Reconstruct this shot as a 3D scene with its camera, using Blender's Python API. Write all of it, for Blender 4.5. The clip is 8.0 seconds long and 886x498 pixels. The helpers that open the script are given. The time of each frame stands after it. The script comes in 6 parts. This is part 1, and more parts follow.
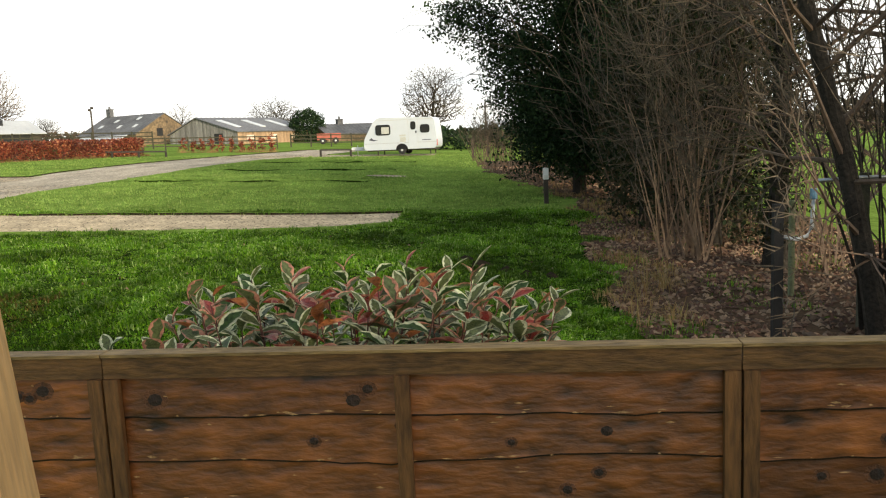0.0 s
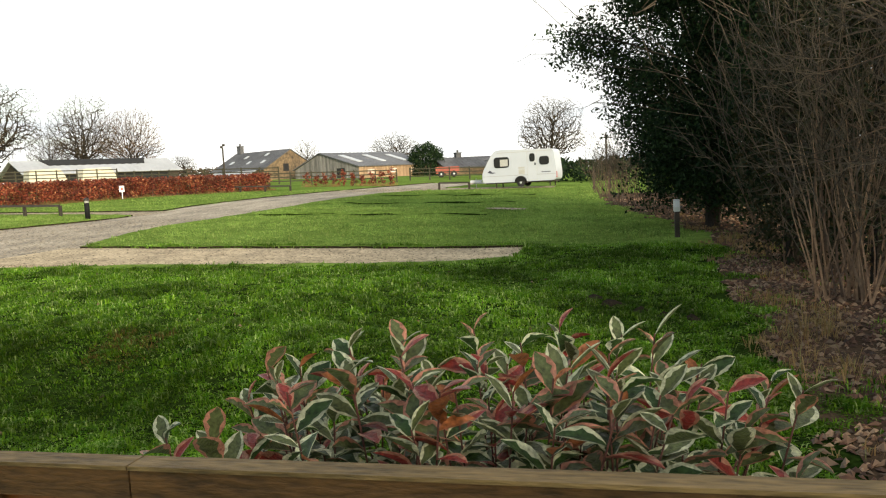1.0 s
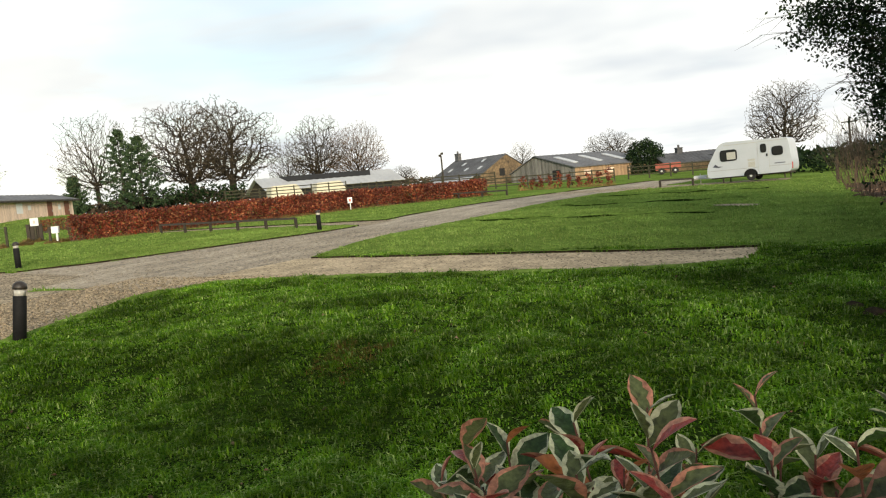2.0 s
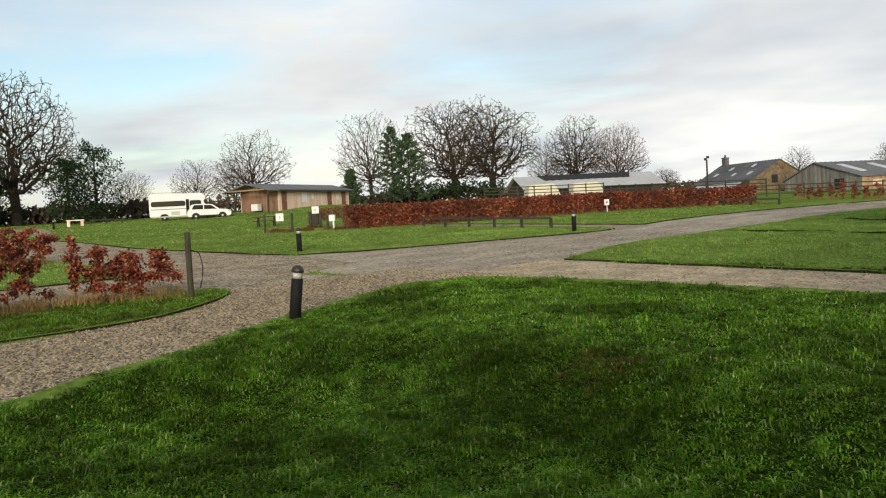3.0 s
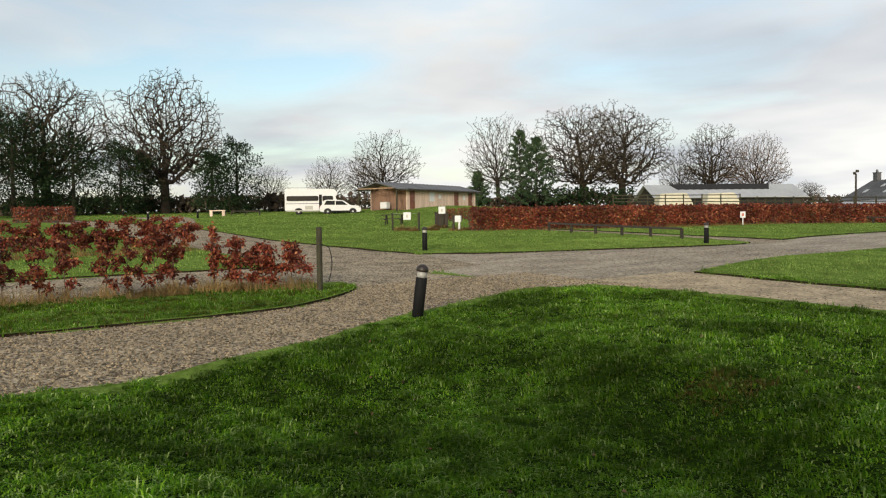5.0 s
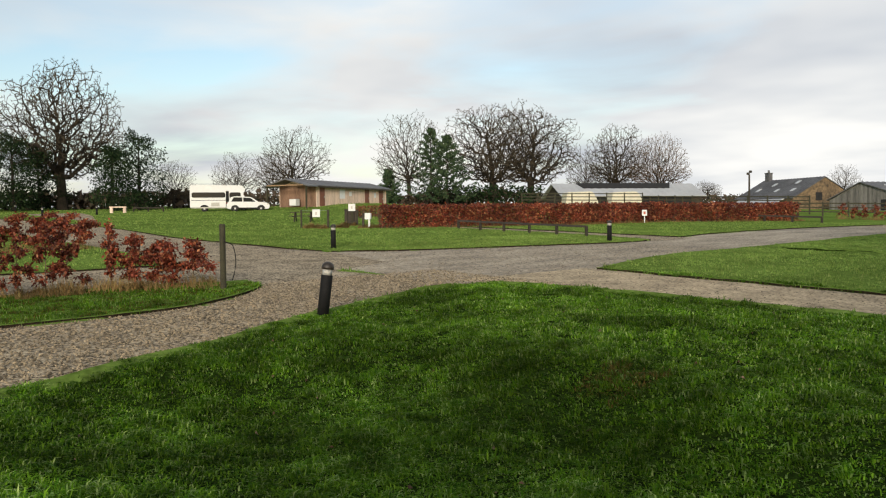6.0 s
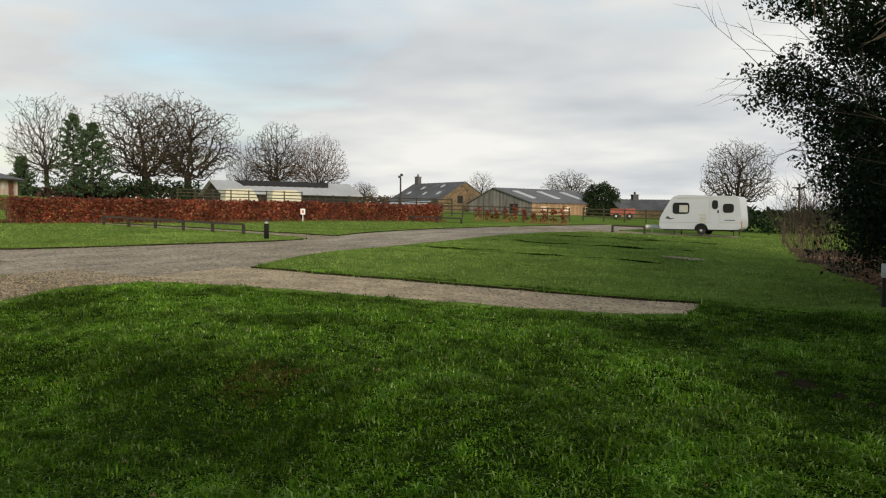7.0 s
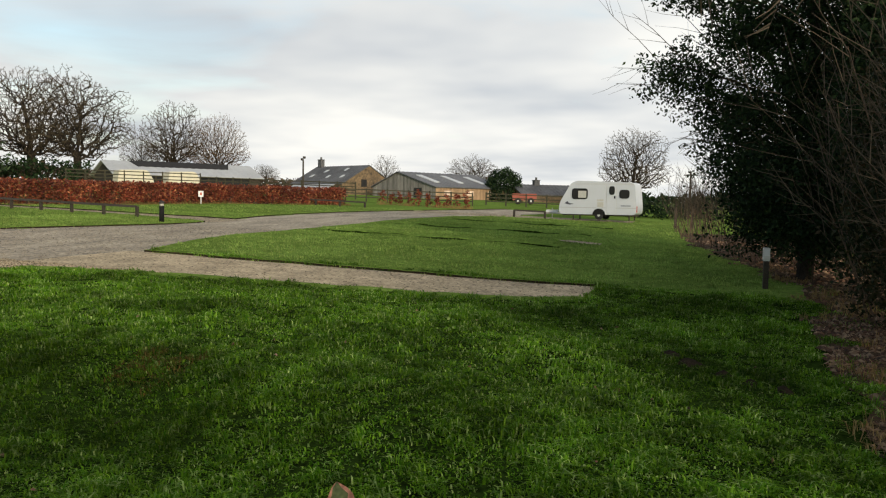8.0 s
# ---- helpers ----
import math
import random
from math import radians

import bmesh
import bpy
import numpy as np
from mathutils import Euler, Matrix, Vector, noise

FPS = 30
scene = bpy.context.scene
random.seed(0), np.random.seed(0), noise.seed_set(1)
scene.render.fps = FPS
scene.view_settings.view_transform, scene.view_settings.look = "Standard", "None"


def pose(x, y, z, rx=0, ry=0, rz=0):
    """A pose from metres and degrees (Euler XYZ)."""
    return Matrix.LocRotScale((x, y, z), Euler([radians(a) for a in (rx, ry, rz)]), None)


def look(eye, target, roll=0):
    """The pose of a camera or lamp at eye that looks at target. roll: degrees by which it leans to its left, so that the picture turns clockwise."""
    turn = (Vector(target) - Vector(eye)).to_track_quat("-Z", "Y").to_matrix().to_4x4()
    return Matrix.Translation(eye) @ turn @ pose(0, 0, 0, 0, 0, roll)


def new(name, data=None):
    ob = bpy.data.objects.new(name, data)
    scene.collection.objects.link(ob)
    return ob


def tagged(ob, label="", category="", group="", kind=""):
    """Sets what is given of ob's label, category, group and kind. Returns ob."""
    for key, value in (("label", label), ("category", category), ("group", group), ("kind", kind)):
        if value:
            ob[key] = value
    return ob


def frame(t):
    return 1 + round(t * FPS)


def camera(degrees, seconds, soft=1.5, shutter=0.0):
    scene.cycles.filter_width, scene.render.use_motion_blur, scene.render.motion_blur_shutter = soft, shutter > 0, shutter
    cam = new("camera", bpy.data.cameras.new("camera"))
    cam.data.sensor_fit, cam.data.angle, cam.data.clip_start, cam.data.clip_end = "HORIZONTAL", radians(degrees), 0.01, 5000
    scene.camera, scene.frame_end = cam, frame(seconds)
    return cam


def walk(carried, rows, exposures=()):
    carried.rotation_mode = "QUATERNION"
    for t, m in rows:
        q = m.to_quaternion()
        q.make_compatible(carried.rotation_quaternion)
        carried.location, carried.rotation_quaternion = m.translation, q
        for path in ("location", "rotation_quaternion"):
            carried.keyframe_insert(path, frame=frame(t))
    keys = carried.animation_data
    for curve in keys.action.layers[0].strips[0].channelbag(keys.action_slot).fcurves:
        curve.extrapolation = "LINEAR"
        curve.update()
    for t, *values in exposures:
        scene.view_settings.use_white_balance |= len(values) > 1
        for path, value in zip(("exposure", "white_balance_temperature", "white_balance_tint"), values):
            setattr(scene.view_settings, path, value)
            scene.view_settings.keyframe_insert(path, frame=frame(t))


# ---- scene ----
cam = camera(57.3, 8.0, soft=1.2)
METRES, EYE, TILT, LEAN, TURN = 2.2, 1.75, -4.0, 0.0, 5.9
ROWS = [
    (0.0, 0.0, 0.0, 0.0, -0.17, -3.88, 2.58),
    (0.5, -0.0501, 0.2031, -0.0005, 1.15, -3.03, 3.61),
    (1.0, -0.0596, 0.3696, 0.0087, 8.09, -1.2, 2.59),
    (1.5, -0.0703, 0.5134, 0.0219, 15.66, -1.54, 2.83),
    (2.0, -0.1312, 0.64, 0.0327, 23.39, -0.13, 4.2),
    (3.5, -0.2012, 0.7313, 0.0671, 46.79, 0.56, -1.61),
    (4.0, -0.2055, 0.7336, 0.0676, 48.38, 1.11, -2.22),
    (5.5, -0.2046, 0.726, 0.0669, 50.13, 0.47, -2.32),
    (6.0, -0.1671, 0.7606, 0.066, 43.59, 0.74, -2.13),
    (6.5, -0.1202, 0.8033, 0.0707, 29.78, 1.2, -1.79),
    (7.0, -0.0889, 0.8189, 0.0759, 20.02, 1.41, -1.74),
    (7.5, -0.0711, 0.8279, 0.0724, 14.75, 1.34, -1.86),
    (8.0, -0.0661, 0.8381, 0.073, 13.27, 0.49, -1.74),
]
walk(cam, [(t, pose(0, 0, EYE, TILT, LEAN, TURN) @ pose(METRES * x, METRES * y, METRES * z, 90 + pitch, roll, yaw)) for t, x, y, z, yaw, pitch, roll in ROWS],
     [(0.0, 0.75, 7200, 6), (1.0, 0.65, 7200, 6), (1.5, 0.45, 7200, 6), (2.0, 0.25, 7100, 6), (3.5, -0.11, 6850, 8), (6.0, -0.10, 6850, 8), (7.0, -0.27, 6950, 7), (8.0, -0.1, 7000, 7)])

# ---- world, sun ----
SUN_AZ, SUN_EL = 138.0, 16.0          # degrees from +y towards +x; elevation
def build_world():
    w = bpy.data.worlds.new("sky")
    scene.world = w
    w.use_nodes = True
    nt = w.node_tree
    n, l = nt.nodes, nt.links
    n.clear()
    out = n.new("ShaderNodeOutputWorld")
    sky = n.new("ShaderNodeTexSky")
    sky.sky_type = "NISHITA"
    sky.sun_disc = False
    sky.sun_elevation, sky.sun_rotation = radians(SUN_EL), radians(SUN_AZ)
    sky.air_density, sky.dust_density = 1.0, 1.5
    bsky = n.new("ShaderNodeBackground")
    bsky.inputs["Strength"].default_value = SKY_STRENGTH
    l.new(sky.outputs[0], bsky.inputs["Color"])
    # clouds: a deck seen in perspective, bright round the hidden sun
    geo = n.new("ShaderNodeTexCoord")
    sep = n.new("ShaderNodeSeparateXYZ")
    l.new(geo.outputs["Generated"], sep.inputs[0])

    def mth(op, a, b=None, c=False):
        m = n.new("ShaderNodeMath")
        m.operation, m.use_clamp = op, c
        for i, v in enumerate((a, b)):
            if v is None:
                continue
            if isinstance(v, (int, float)):
                m.inputs[i].default_value = v
            else:
                l.new(v, m.inputs[i])
        return m.outputs[0]

    up = mth("ADD", mth("MAXIMUM", sep.outputs["Z"], 0.0), 0.12)
    comb = n.new("ShaderNodeCombineXYZ")
    l.new(mth("DIVIDE", sep.outputs["X"], up), comb.inputs[0])
    l.new(mth("DIVIDE", sep.outputs["Y"], up), comb.inputs[1])
    no = n.new("ShaderNodeTexNoise")
    no.inputs["Scale"].default_value, no.inputs["Detail"].default_value, no.inputs["Roughness"].default_value = 0.85, 6.0, 0.52
    no.inputs["Distortion"].default_value = 0.35
    l.new(comb.outputs[0], no.inputs["Vector"])
    no2 = n.new("ShaderNodeTexNoise")
    no2.inputs["Scale"].default_value, no2.inputs["Detail"].default_value = 0.55, 4.0
    l.new(comb.outputs[0], no2.inputs["Vector"])
    dot = n.new("ShaderNodeVectorMath")
    dot.operation = "DOT_PRODUCT"
    l.new(geo.outputs["Generated"], dot.inputs[0])
    a, e = radians(SUN_AZ), radians(SUN_EL)
    dot.inputs[1].default_value = (0.26, 0.965, 0.0)      # the cloud thickens to the north, blue breaks to the west
    # cover: full towards the sun, broken to blue away from it
    cover = mth("ADD", mth("MULTIPLY", no.outputs["Fac"], 3.0), mth("ADD", -1.2, mth("MULTIPLY", dot.outputs["Value"], 0.85)), True)
    cover = mth("ADD", cover, mth("MULTIPLY", mth("MAXIMUM", mth("SUBTRACT", 0.28, up), 0.0), 3.5), True)      # closed deck low down
    ramp = n.new("ShaderNodeValToRGB")
    ramp.color_ramp.elements[0].position, ramp.color_ramp.elements[0].color = 0.36, (0.56, 0.61, 0.70, 1)
    ramp.color_ramp.elements[1].position, ramp.color_ramp.elements[1].color = 0.62, (0.95, 0.96, 0.98, 1)
    l.new(no2.outputs["Fac"], ramp.inputs[0])
    bcl = n.new("ShaderNodeBackground")
    l.new(ramp.outputs[0], bcl.inputs["Color"])
    l.new(mth("ADD", CLOUD, mth("MULTIPLY", mth("MAXIMUM", dot.outputs["Value"], 0.0), CLOUD_NORTH)), bcl.inputs["Strength"])
    mix = n.new("ShaderNodeMixShader")
    l.new(cover, mix.inputs[0])
    l.new(bsky.outputs[0], mix.inputs[1])
    l.new(bcl.outputs[0], mix.inputs[2])
    l.new(mix.outputs[0], out.inputs["Surface"])
    sun = bpy.data.lights.new("sun", "SUN")
    sun.energy, sun.angle, sun.color = SUN_POWER, radians(10), (1.0, 0.95, 0.87)
    ob = new("sun", sun)
    d = Vector((math.sin(a) * math.cos(e), math.cos(a) * math.cos(e), math.sin(e)))
    ob.matrix_world = look(d * 50, (0, 0, 0))


SKY_STRENGTH, CLOUD, CLOUD_NORTH, SUN_POWER = 0.20, 1.0, 0.18, 2.6
build_world()


# ---- materials ----
def mat(name, base, rough=0.8, vary=0.25, scale=6.0, fine=60.0, bump=0.3, metal=0.0, dark=None, spec=0.4, per_object=0.0, per_island=0.0, stretch=(1, 1, 1), gain=1.2, backlit=0.0):
    """A surface with variation at two scales, and relief."""
    m = bpy.data.materials.new(name)
    m.use_nodes = True
    nt = m.node_tree
    n, l = nt.nodes, nt.links
    b = n["Principled BSDF"]
    b.inputs["Roughness"].default_value, b.inputs["Metallic"].default_value = rough, metal
    b.inputs["Specular IOR Level"].default_value = spec
    co = n.new("ShaderNodeTexCoord")
    mp = n.new("ShaderNodeMapping")
    mp.inputs["Scale"].default_value = stretch
    l.new(co.outputs["Object"], mp.inputs[0])
    n1, n2 = n.new("ShaderNodeTexNoise"), n.new("ShaderNodeTexNoise")
    for t, s in ((n1, scale), (n2, fine)):
        t.inputs["Scale"].default_value, t.inputs["Detail"].default_value = s, 5.0
        l.new(mp.outputs[0], t.inputs["Vector"])
    dark = dark or tuple(c * (1 - 2 * vary) for c in base)
    light = tuple(min(1, c * (1 + vary)) for c in base)
    mx = n.new("ShaderNodeMix")
    mx.data_type = "RGBA"
    mx.inputs["A"].default_value, mx.inputs["B"].default_value = (*dark, 1), (*light, 1)
    av = n.new("ShaderNodeMath")
    av.operation = "MULTIPLY_ADD"
    l.new(n2.outputs["Fac"], av.inputs[0])
    av.inputs[1].default_value = gain
    av.use_clamp = True
    hv = n.new("ShaderNodeMath")
    hv.operation = "MULTIPLY_ADD"
    l.new(n1.outputs["Fac"], hv.inputs[0])
    hv.inputs[1].default_value, hv.inputs[2].default_value = 1.1, -0.5 - (gain - 0.9) / 2
    l.new(hv.outputs[0], av.inputs[2])
    l.new(av.outputs[0], mx.inputs["Factor"])
    colour = mx.outputs["Result"]
    for amount, node, sock in ((per_object, "ShaderNodeObjectInfo", "Random"), (per_island, "ShaderNodeNewGeometry", "Random Per Island")):
        if amount:
            src = n.new(node)
            hs = n.new("ShaderNodeHueSaturation")
            mr = n.new("ShaderNodeMapRange")
            mr.inputs["To Min"].default_value, mr.inputs["To Max"].default_value = 1 - amount, 1 + amount
            l.new(src.outputs[sock], mr.inputs["Value"])
            l.new(mr.outputs[0], hs.inputs["Value"])
            l.new(colour, hs.inputs["Color"])
            colour = hs.outputs[0]
    l.new(colour, b.inputs["Base Color"])
    if bump:
        bp = n.new("ShaderNodeBump")
        bp.inputs["Strength"].default_value, bp.inputs["Distance"].default_value = bump, 0.02
        l.new(n2.outputs["Fac"], bp.inputs["Height"])
        l.new(bp.outputs[0], b.inputs["Normal"])
    if backlit:
        tr = n.new("ShaderNodeBsdfTranslucent")
        l.new(colour, tr.inputs["Color"])
        ms = n.new("ShaderNodeMixShader")
        ms.inputs[0].default_value = backlit
        l.new(b.outputs[0], ms.inputs[1])
        l.new(tr.outputs[0], ms.inputs[2])
        l.new(ms.outputs[0], n["Material Output"].inputs["Surface"])
    return m


def island_palette(name, colours, rough=0.6, backlit=0.3, spec=0.35, patch=0.0):
    """Leaves and blades, each taking its own colour from a palette."""
    m = bpy.data.materials.new(name)
    m.use_nodes = True
    n, l = m.node_tree.nodes, m.node_tree.links
    b = n["Principled BSDF"]
    b.inputs["Roughness"].default_value, b.inputs["Specular IOR Level"].default_value = rough, spec
    g = n.new("ShaderNodeNewGeometry")
    r = n.new("ShaderNodeValToRGB")
    while len(r.color_ramp.elements) < len(colours):
        r.color_ramp.elements.new(0.5)
    for i, c in enumerate(colours):
        r.color_ramp.elements[i].position = i / max(1, len(colours) - 1)
        r.color_ramp.elements[i].color = (*c, 1)
    l.new(g.outputs["Random Per Island"], r.inputs[0])
    colour = r.outputs[0]
    if patch:
        # lusher and thinner patches of a metre or two
        for scale, amount in ((0.45, patch), (2.2, patch * 0.8)):
            no, mr, hs = n.new("ShaderNodeTexNoise"), n.new("ShaderNodeMapRange"), n.new("ShaderNodeHueSaturation")
            no.inputs["Scale"].default_value, no.inputs["Detail"].default_value = scale, 3.0
            l.new(g.outputs["Position"], no.inputs["Vector"])
            mr.inputs["From Min"].default_value, mr.inputs["From Max"].default_value = 0.3, 0.7
            mr.inputs["To Min"].default_value, mr.inputs["To Max"].default_value = 1 - amount, 1 + amount
            l.new(no.outputs["Fac"], mr.inputs["Value"])
            l.new(mr.outputs[0], hs.inputs["Value"])
            l.new(colour, hs.inputs["Color"])
            colour = hs.outputs[0]
    l.new(colour, b.inputs["Base Color"])
    tr = n.new("ShaderNodeBsdfTranslucent")
    l.new(colour, tr.inputs["Color"])
    ms = n.new("ShaderNodeMixShader")
    ms.inputs[0].default_value = backlit
    l.new(b.outputs[0], ms.inputs[1])
    l.new(tr.outputs[0], ms.inputs[2])
    l.new(ms.outputs[0], n["Material Output"].inputs["Surface"])
    return m


M_GRASS = mat("meadow_grass", (0.165, 0.245, 0.052), 0.95, 0.25, 0.35, 7.0, 1.0, dark=(0.055, 0.090, 0.016), spec=0.0, gain=1.4)
# thatch with the shade between grass blades put into its colour
M_SHADED_THATCH = mat("shaded_grass_thatch", (0.022, 0.042, 0.007), 0.95, 0.4, 0.6, 14.0, 1.0, dark=(0.004, 0.007, 0.002), spec=0.0, gain=2.0)
M_BLADE = island_palette("grass_blade", [(0.031, 0.090, 0.005), (0.090, 0.200, 0.012), (0.172, 0.298, 0.026), (0.042, 0.138, 0.008), (0.36, 0.45, 0.15)], 0.8, 0.35, 0.03, 0.55)
M_LAWN = island_palette("pale_mown_grass", [(0.13, 0.225, 0.045), (0.205, 0.315, 0.070), (0.275, 0.365, 0.095), (0.16, 0.27, 0.055), (0.34, 0.40, 0.13)], 0.8, 0.35, 0.03, 0.3)
M_GRAVEL = mat("gravel", (0.43, 0.345, 0.232), 0.95, 0.3, 1.6, 15.0, 1.0, dark=(0.045, 0.034, 0.023), spec=0.1, gain=3.4)
M_ROAD = mat("worn_grey_road", (0.46, 0.385, 0.285), 0.95, 0.3, 0.7, 11.0, 0.8, dark=(0.10, 0.086, 0.070), spec=0.1, gain=2.0, stretch=(1.6, 0.5, 1))
M_SPUR = mat("trodden_fine_gravel", (0.56, 0.44, 0.285), 0.95, 0.25, 1.2, 12.0, 0.8, dark=(0.15, 0.118, 0.078), spec=0.1, gain=1.8)
M_STONES = mat("gravel_stone", (0.24, 0.188, 0.120), 0.9, 0.2, 30, 90, 0.2, per_island=0.7)
M_LITTER = mat("leaf_litter_soil", (0.085, 0.052, 0.030), 0.95, 0.4, 1.5, 25.0, 1.0, dark=(0.025, 0.018, 0.012), spec=0.05)
M_SOIL_AND_EDGE_SHADE = mat("molehill_soil_and_edge_shade", (0.030, 0.022, 0.014), 0.95, 0.4, 6, 40, 0.8, spec=0.05)
M_DRYLEAF = island_palette("fallen_leaf", [(0.085, 0.040, 0.024), (0.17, 0.090, 0.052), (0.32, 0.215, 0.135), (0.05, 0.028, 0.019), (0.13, 0.060, 0.034)], 0.75, 0.15)
M_FENCE = mat("stained_fence_board", (0.205, 0.066, 0.016), 0.42, 0.40, 2.4, 11.0, 0.5, dark=(0.016, 0.005, 0.002), per_object=0.35, stretch=(1.0, 3, 2.8), gain=1.6)
M_KNOTRING = mat("knot_ring", (0.10, 0.033, 0.009), 0.6, 0.35, 20, 80, 0.4)
M_SCUFF = mat("scuffed_bare_wood", (0.42, 0.24, 0.11), 0.7, 0.3, 20, 80, 0.3)
M_RAIL = mat("weathered_fence_rail", (0.11, 0.052, 0.016), 0.75, 0.4, 3.5, 24.0, 0.4, dark=(0.018, 0.009, 0.002), stretch=(0.8, 3, 4), gain=1.6)
M_BATTEN = mat("fence_batten", (0.135, 0.058, 0.017), 0.7, 0.4, 3.0, 18.0, 0.4, dark=(0.028, 0.011, 0.003), stretch=(4, 3, 0.7), gain=1.5)
M_CAP = mat("weathered_capping", (0.26, 0.165, 0.065), 0.8, 0.4, 4.0, 22.0, 0.5, dark=(0.022, 0.015, 0.006), stretch=(0.7, 3, 5))
M_KNOT_AND_LAP_SHADE = mat("wood_knot_and_lap_shade", (0.022, 0.009, 0.004), 0.7, 0.4, 20, 80, 0.4)
M_PINE = mat("pale_pine", (0.62, 0.36, 0.15), 0.6, 0.25, 2.0, 20.0, 0.3, stretch=(4, 4, 0.6))
M_BARK = mat("bark", (0.040, 0.033, 0.026), 0.95, 0.4, 2.0, 25.0, 0.8, spec=0.1)
M_TWIG = mat("twigs", (0.075, 0.059, 0.038), 0.9, 0.3, 1.0, 12.0, 0.0, spec=0.1, per_island=0.35)
M_TANTWIG = mat("tan_budding_twigs", (0.135, 0.088, 0.050), 0.9, 0.3, 1.0, 12.0, 0.0, spec=0.1, per_island=0.35)
M_HAZEL = mat("brown_stem", (0.118, 0.076, 0.050), 0.8, 0.3, 3.0, 20.0, 0.2, per_island=0.45)
M_SHOOT = mat("pale_hazel_shoot", (0.23, 0.150, 0.095), 0.8, 0.3, 3.0, 20.0, 0.2, per_island=0.4)
M_NEARTWIG = mat("grey_brown_twig", (0.085, 0.064, 0.042), 0.85, 0.3, 3.0, 20.0, 0.0, per_island=0.5)
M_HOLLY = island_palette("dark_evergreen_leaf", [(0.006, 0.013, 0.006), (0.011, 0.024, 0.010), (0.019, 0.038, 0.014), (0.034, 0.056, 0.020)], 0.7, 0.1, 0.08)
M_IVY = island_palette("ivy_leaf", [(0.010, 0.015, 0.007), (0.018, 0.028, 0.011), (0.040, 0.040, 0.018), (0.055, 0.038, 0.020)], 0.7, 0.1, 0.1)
M_CONIFER = island_palette("conifer_needle", [(0.02, 0.045, 0.018), (0.04, 0.075, 0.03), (0.065, 0.10, 0.04)], 0.7, 0.2)
M_BEECH = island_palette("russet_beech_leaf", [(0.050, 0.011, 0.008), (0.15, 0.028, 0.016), (0.26, 0.060, 0.026), (0.09, 0.017, 0.010), (0.42, 0.18, 0.085)], 0.65, 0.25, 0.35, 0.4)
M_WORN = island_palette("worn_turf", [(0.10, 0.070, 0.022), (0.18, 0.115, 0.036), (0.060, 0.085, 0.014), (0.040, 0.080, 0.008), (0.12, 0.075, 0.026)], 0.8, 0.3, 0.03)
M_DRYGRASS = island_palette("dry_grass", [(0.35, 0.24, 0.10), (0.28, 0.16, 0.06), (0.22, 0.20, 0.07)], 0.8, 0.3)


# ---- mesh helpers ----
class Build:
    """Collects vertices and faces of one mesh."""

    def __init__(self):
        self.v, self.f, self.m = [], [], []

    def add(self, verts, faces, m=0):
        k = len(self.v)
        self.v += [tuple(p) for p in verts]
        self.f += [tuple(k + i for i in f) for f in faces]
        self.m += [m] * len(faces)
        return self

    def box(self, x0, x1, y0, y1, z0, z1, m=0, bevel=0.0):
        if bevel:
            return self.prism([(x0 + bevel, z0), (x1 - bevel, z0), (x1, z0 + bevel), (x1, z1 - bevel), (x1 - bevel, z1), (x0 + bevel, z1), (x0, z1 - bevel), (x0, z0 + bevel)], y0, y1, m)
        v = [(x, y, z) for z in (z0, z1) for y in (y0, y1) for x in (x0, x1)]
        return self.add(v, [(0, 2, 3, 1), (4, 5, 7, 6), (0, 1, 5, 4), (2, 6, 7, 3), (0, 4, 6, 2), (1, 3, 7, 5)], m)

    def prism(self, xz, y0, y1, m=0):
        """An outline in x and z, given anticlockwise seen from -y, pushed from y0 to y1."""
        n = len(xz)
        v = [(x, y0, z) for x, z in xz] + [(x, y1, z) for x, z in xz]
        f = [tuple(range(n)), tuple(range(2 * n - 1, n - 1, -1))] + [(i, i + n, (i + 1) % n + n, (i + 1) % n) for i in range(n)]
        return self.add(v, f, m)

    def tube(self, pts, radii, sides=6, m=0, caps=True):
        pts = [Vector(p) for p in pts]
        v, f = [], []
        for i, p in enumerate(pts):
            d = (pts[min(i + 1, len(pts) - 1)] - pts[max(i - 1, 0)]).normalized()
            a = d.cross(Vector((0, 0, 1)) if abs(d.z) < 0.9 else Vector((1, 0, 0))).normalized()
            b = d.cross(a)
            for k in range(sides):
                t = 2 * math.pi * k / sides
                v.append(p + (a * math.cos(t) + b * math.sin(t)) * radii[i])
        for i in range(len(pts) - 1):
            for k in range(sides):
                q = (k + 1) % sides
                f.append((i * sides + k, i * sides + q, (i + 1) * sides + q, (i + 1) * sides + k))
        if caps:
            f += [tuple(range(sides - 1, -1, -1)), tuple((len(pts) - 1) * sides + k for k in range(sides))]
        return self.add(v, f, m)

    def lathe(self, profile, sides=16, m=0):
        """A profile of (radius, z) turned about z."""
        v = [(r * math.cos(2 * math.pi * k / sides), r * math.sin(2 * math.pi * k / sides), z) for r, z in profile for k in range(sides)]
        f = [(i * sides + k, i * sides + (k + 1) % sides, (i + 1) * sides + (k + 1) % sides, (i + 1) * sides + k) for i in range(len(profile) - 1) for k in range(sides)]
        f += [tuple(range(sides - 1, -1, -1)), tuple((len(profile) - 1) * sides + k for k in range(sides))]
        return self.add(v, f, m)

    def mesh(self, name, materials, smooth=False):
        me = bpy.data.meshes.new(name)
        me.from_pydata(self.v, [], self.f)
        for x in materials if isinstance(materials, (list, tuple)) else [materials]:
            me.materials.append(x)
        me.polygons.foreach_set("material_index", self.m)
        if smooth:
            me.polygons.foreach_set("use_smooth", [True] * len(self.f))
        me.update()
        return me


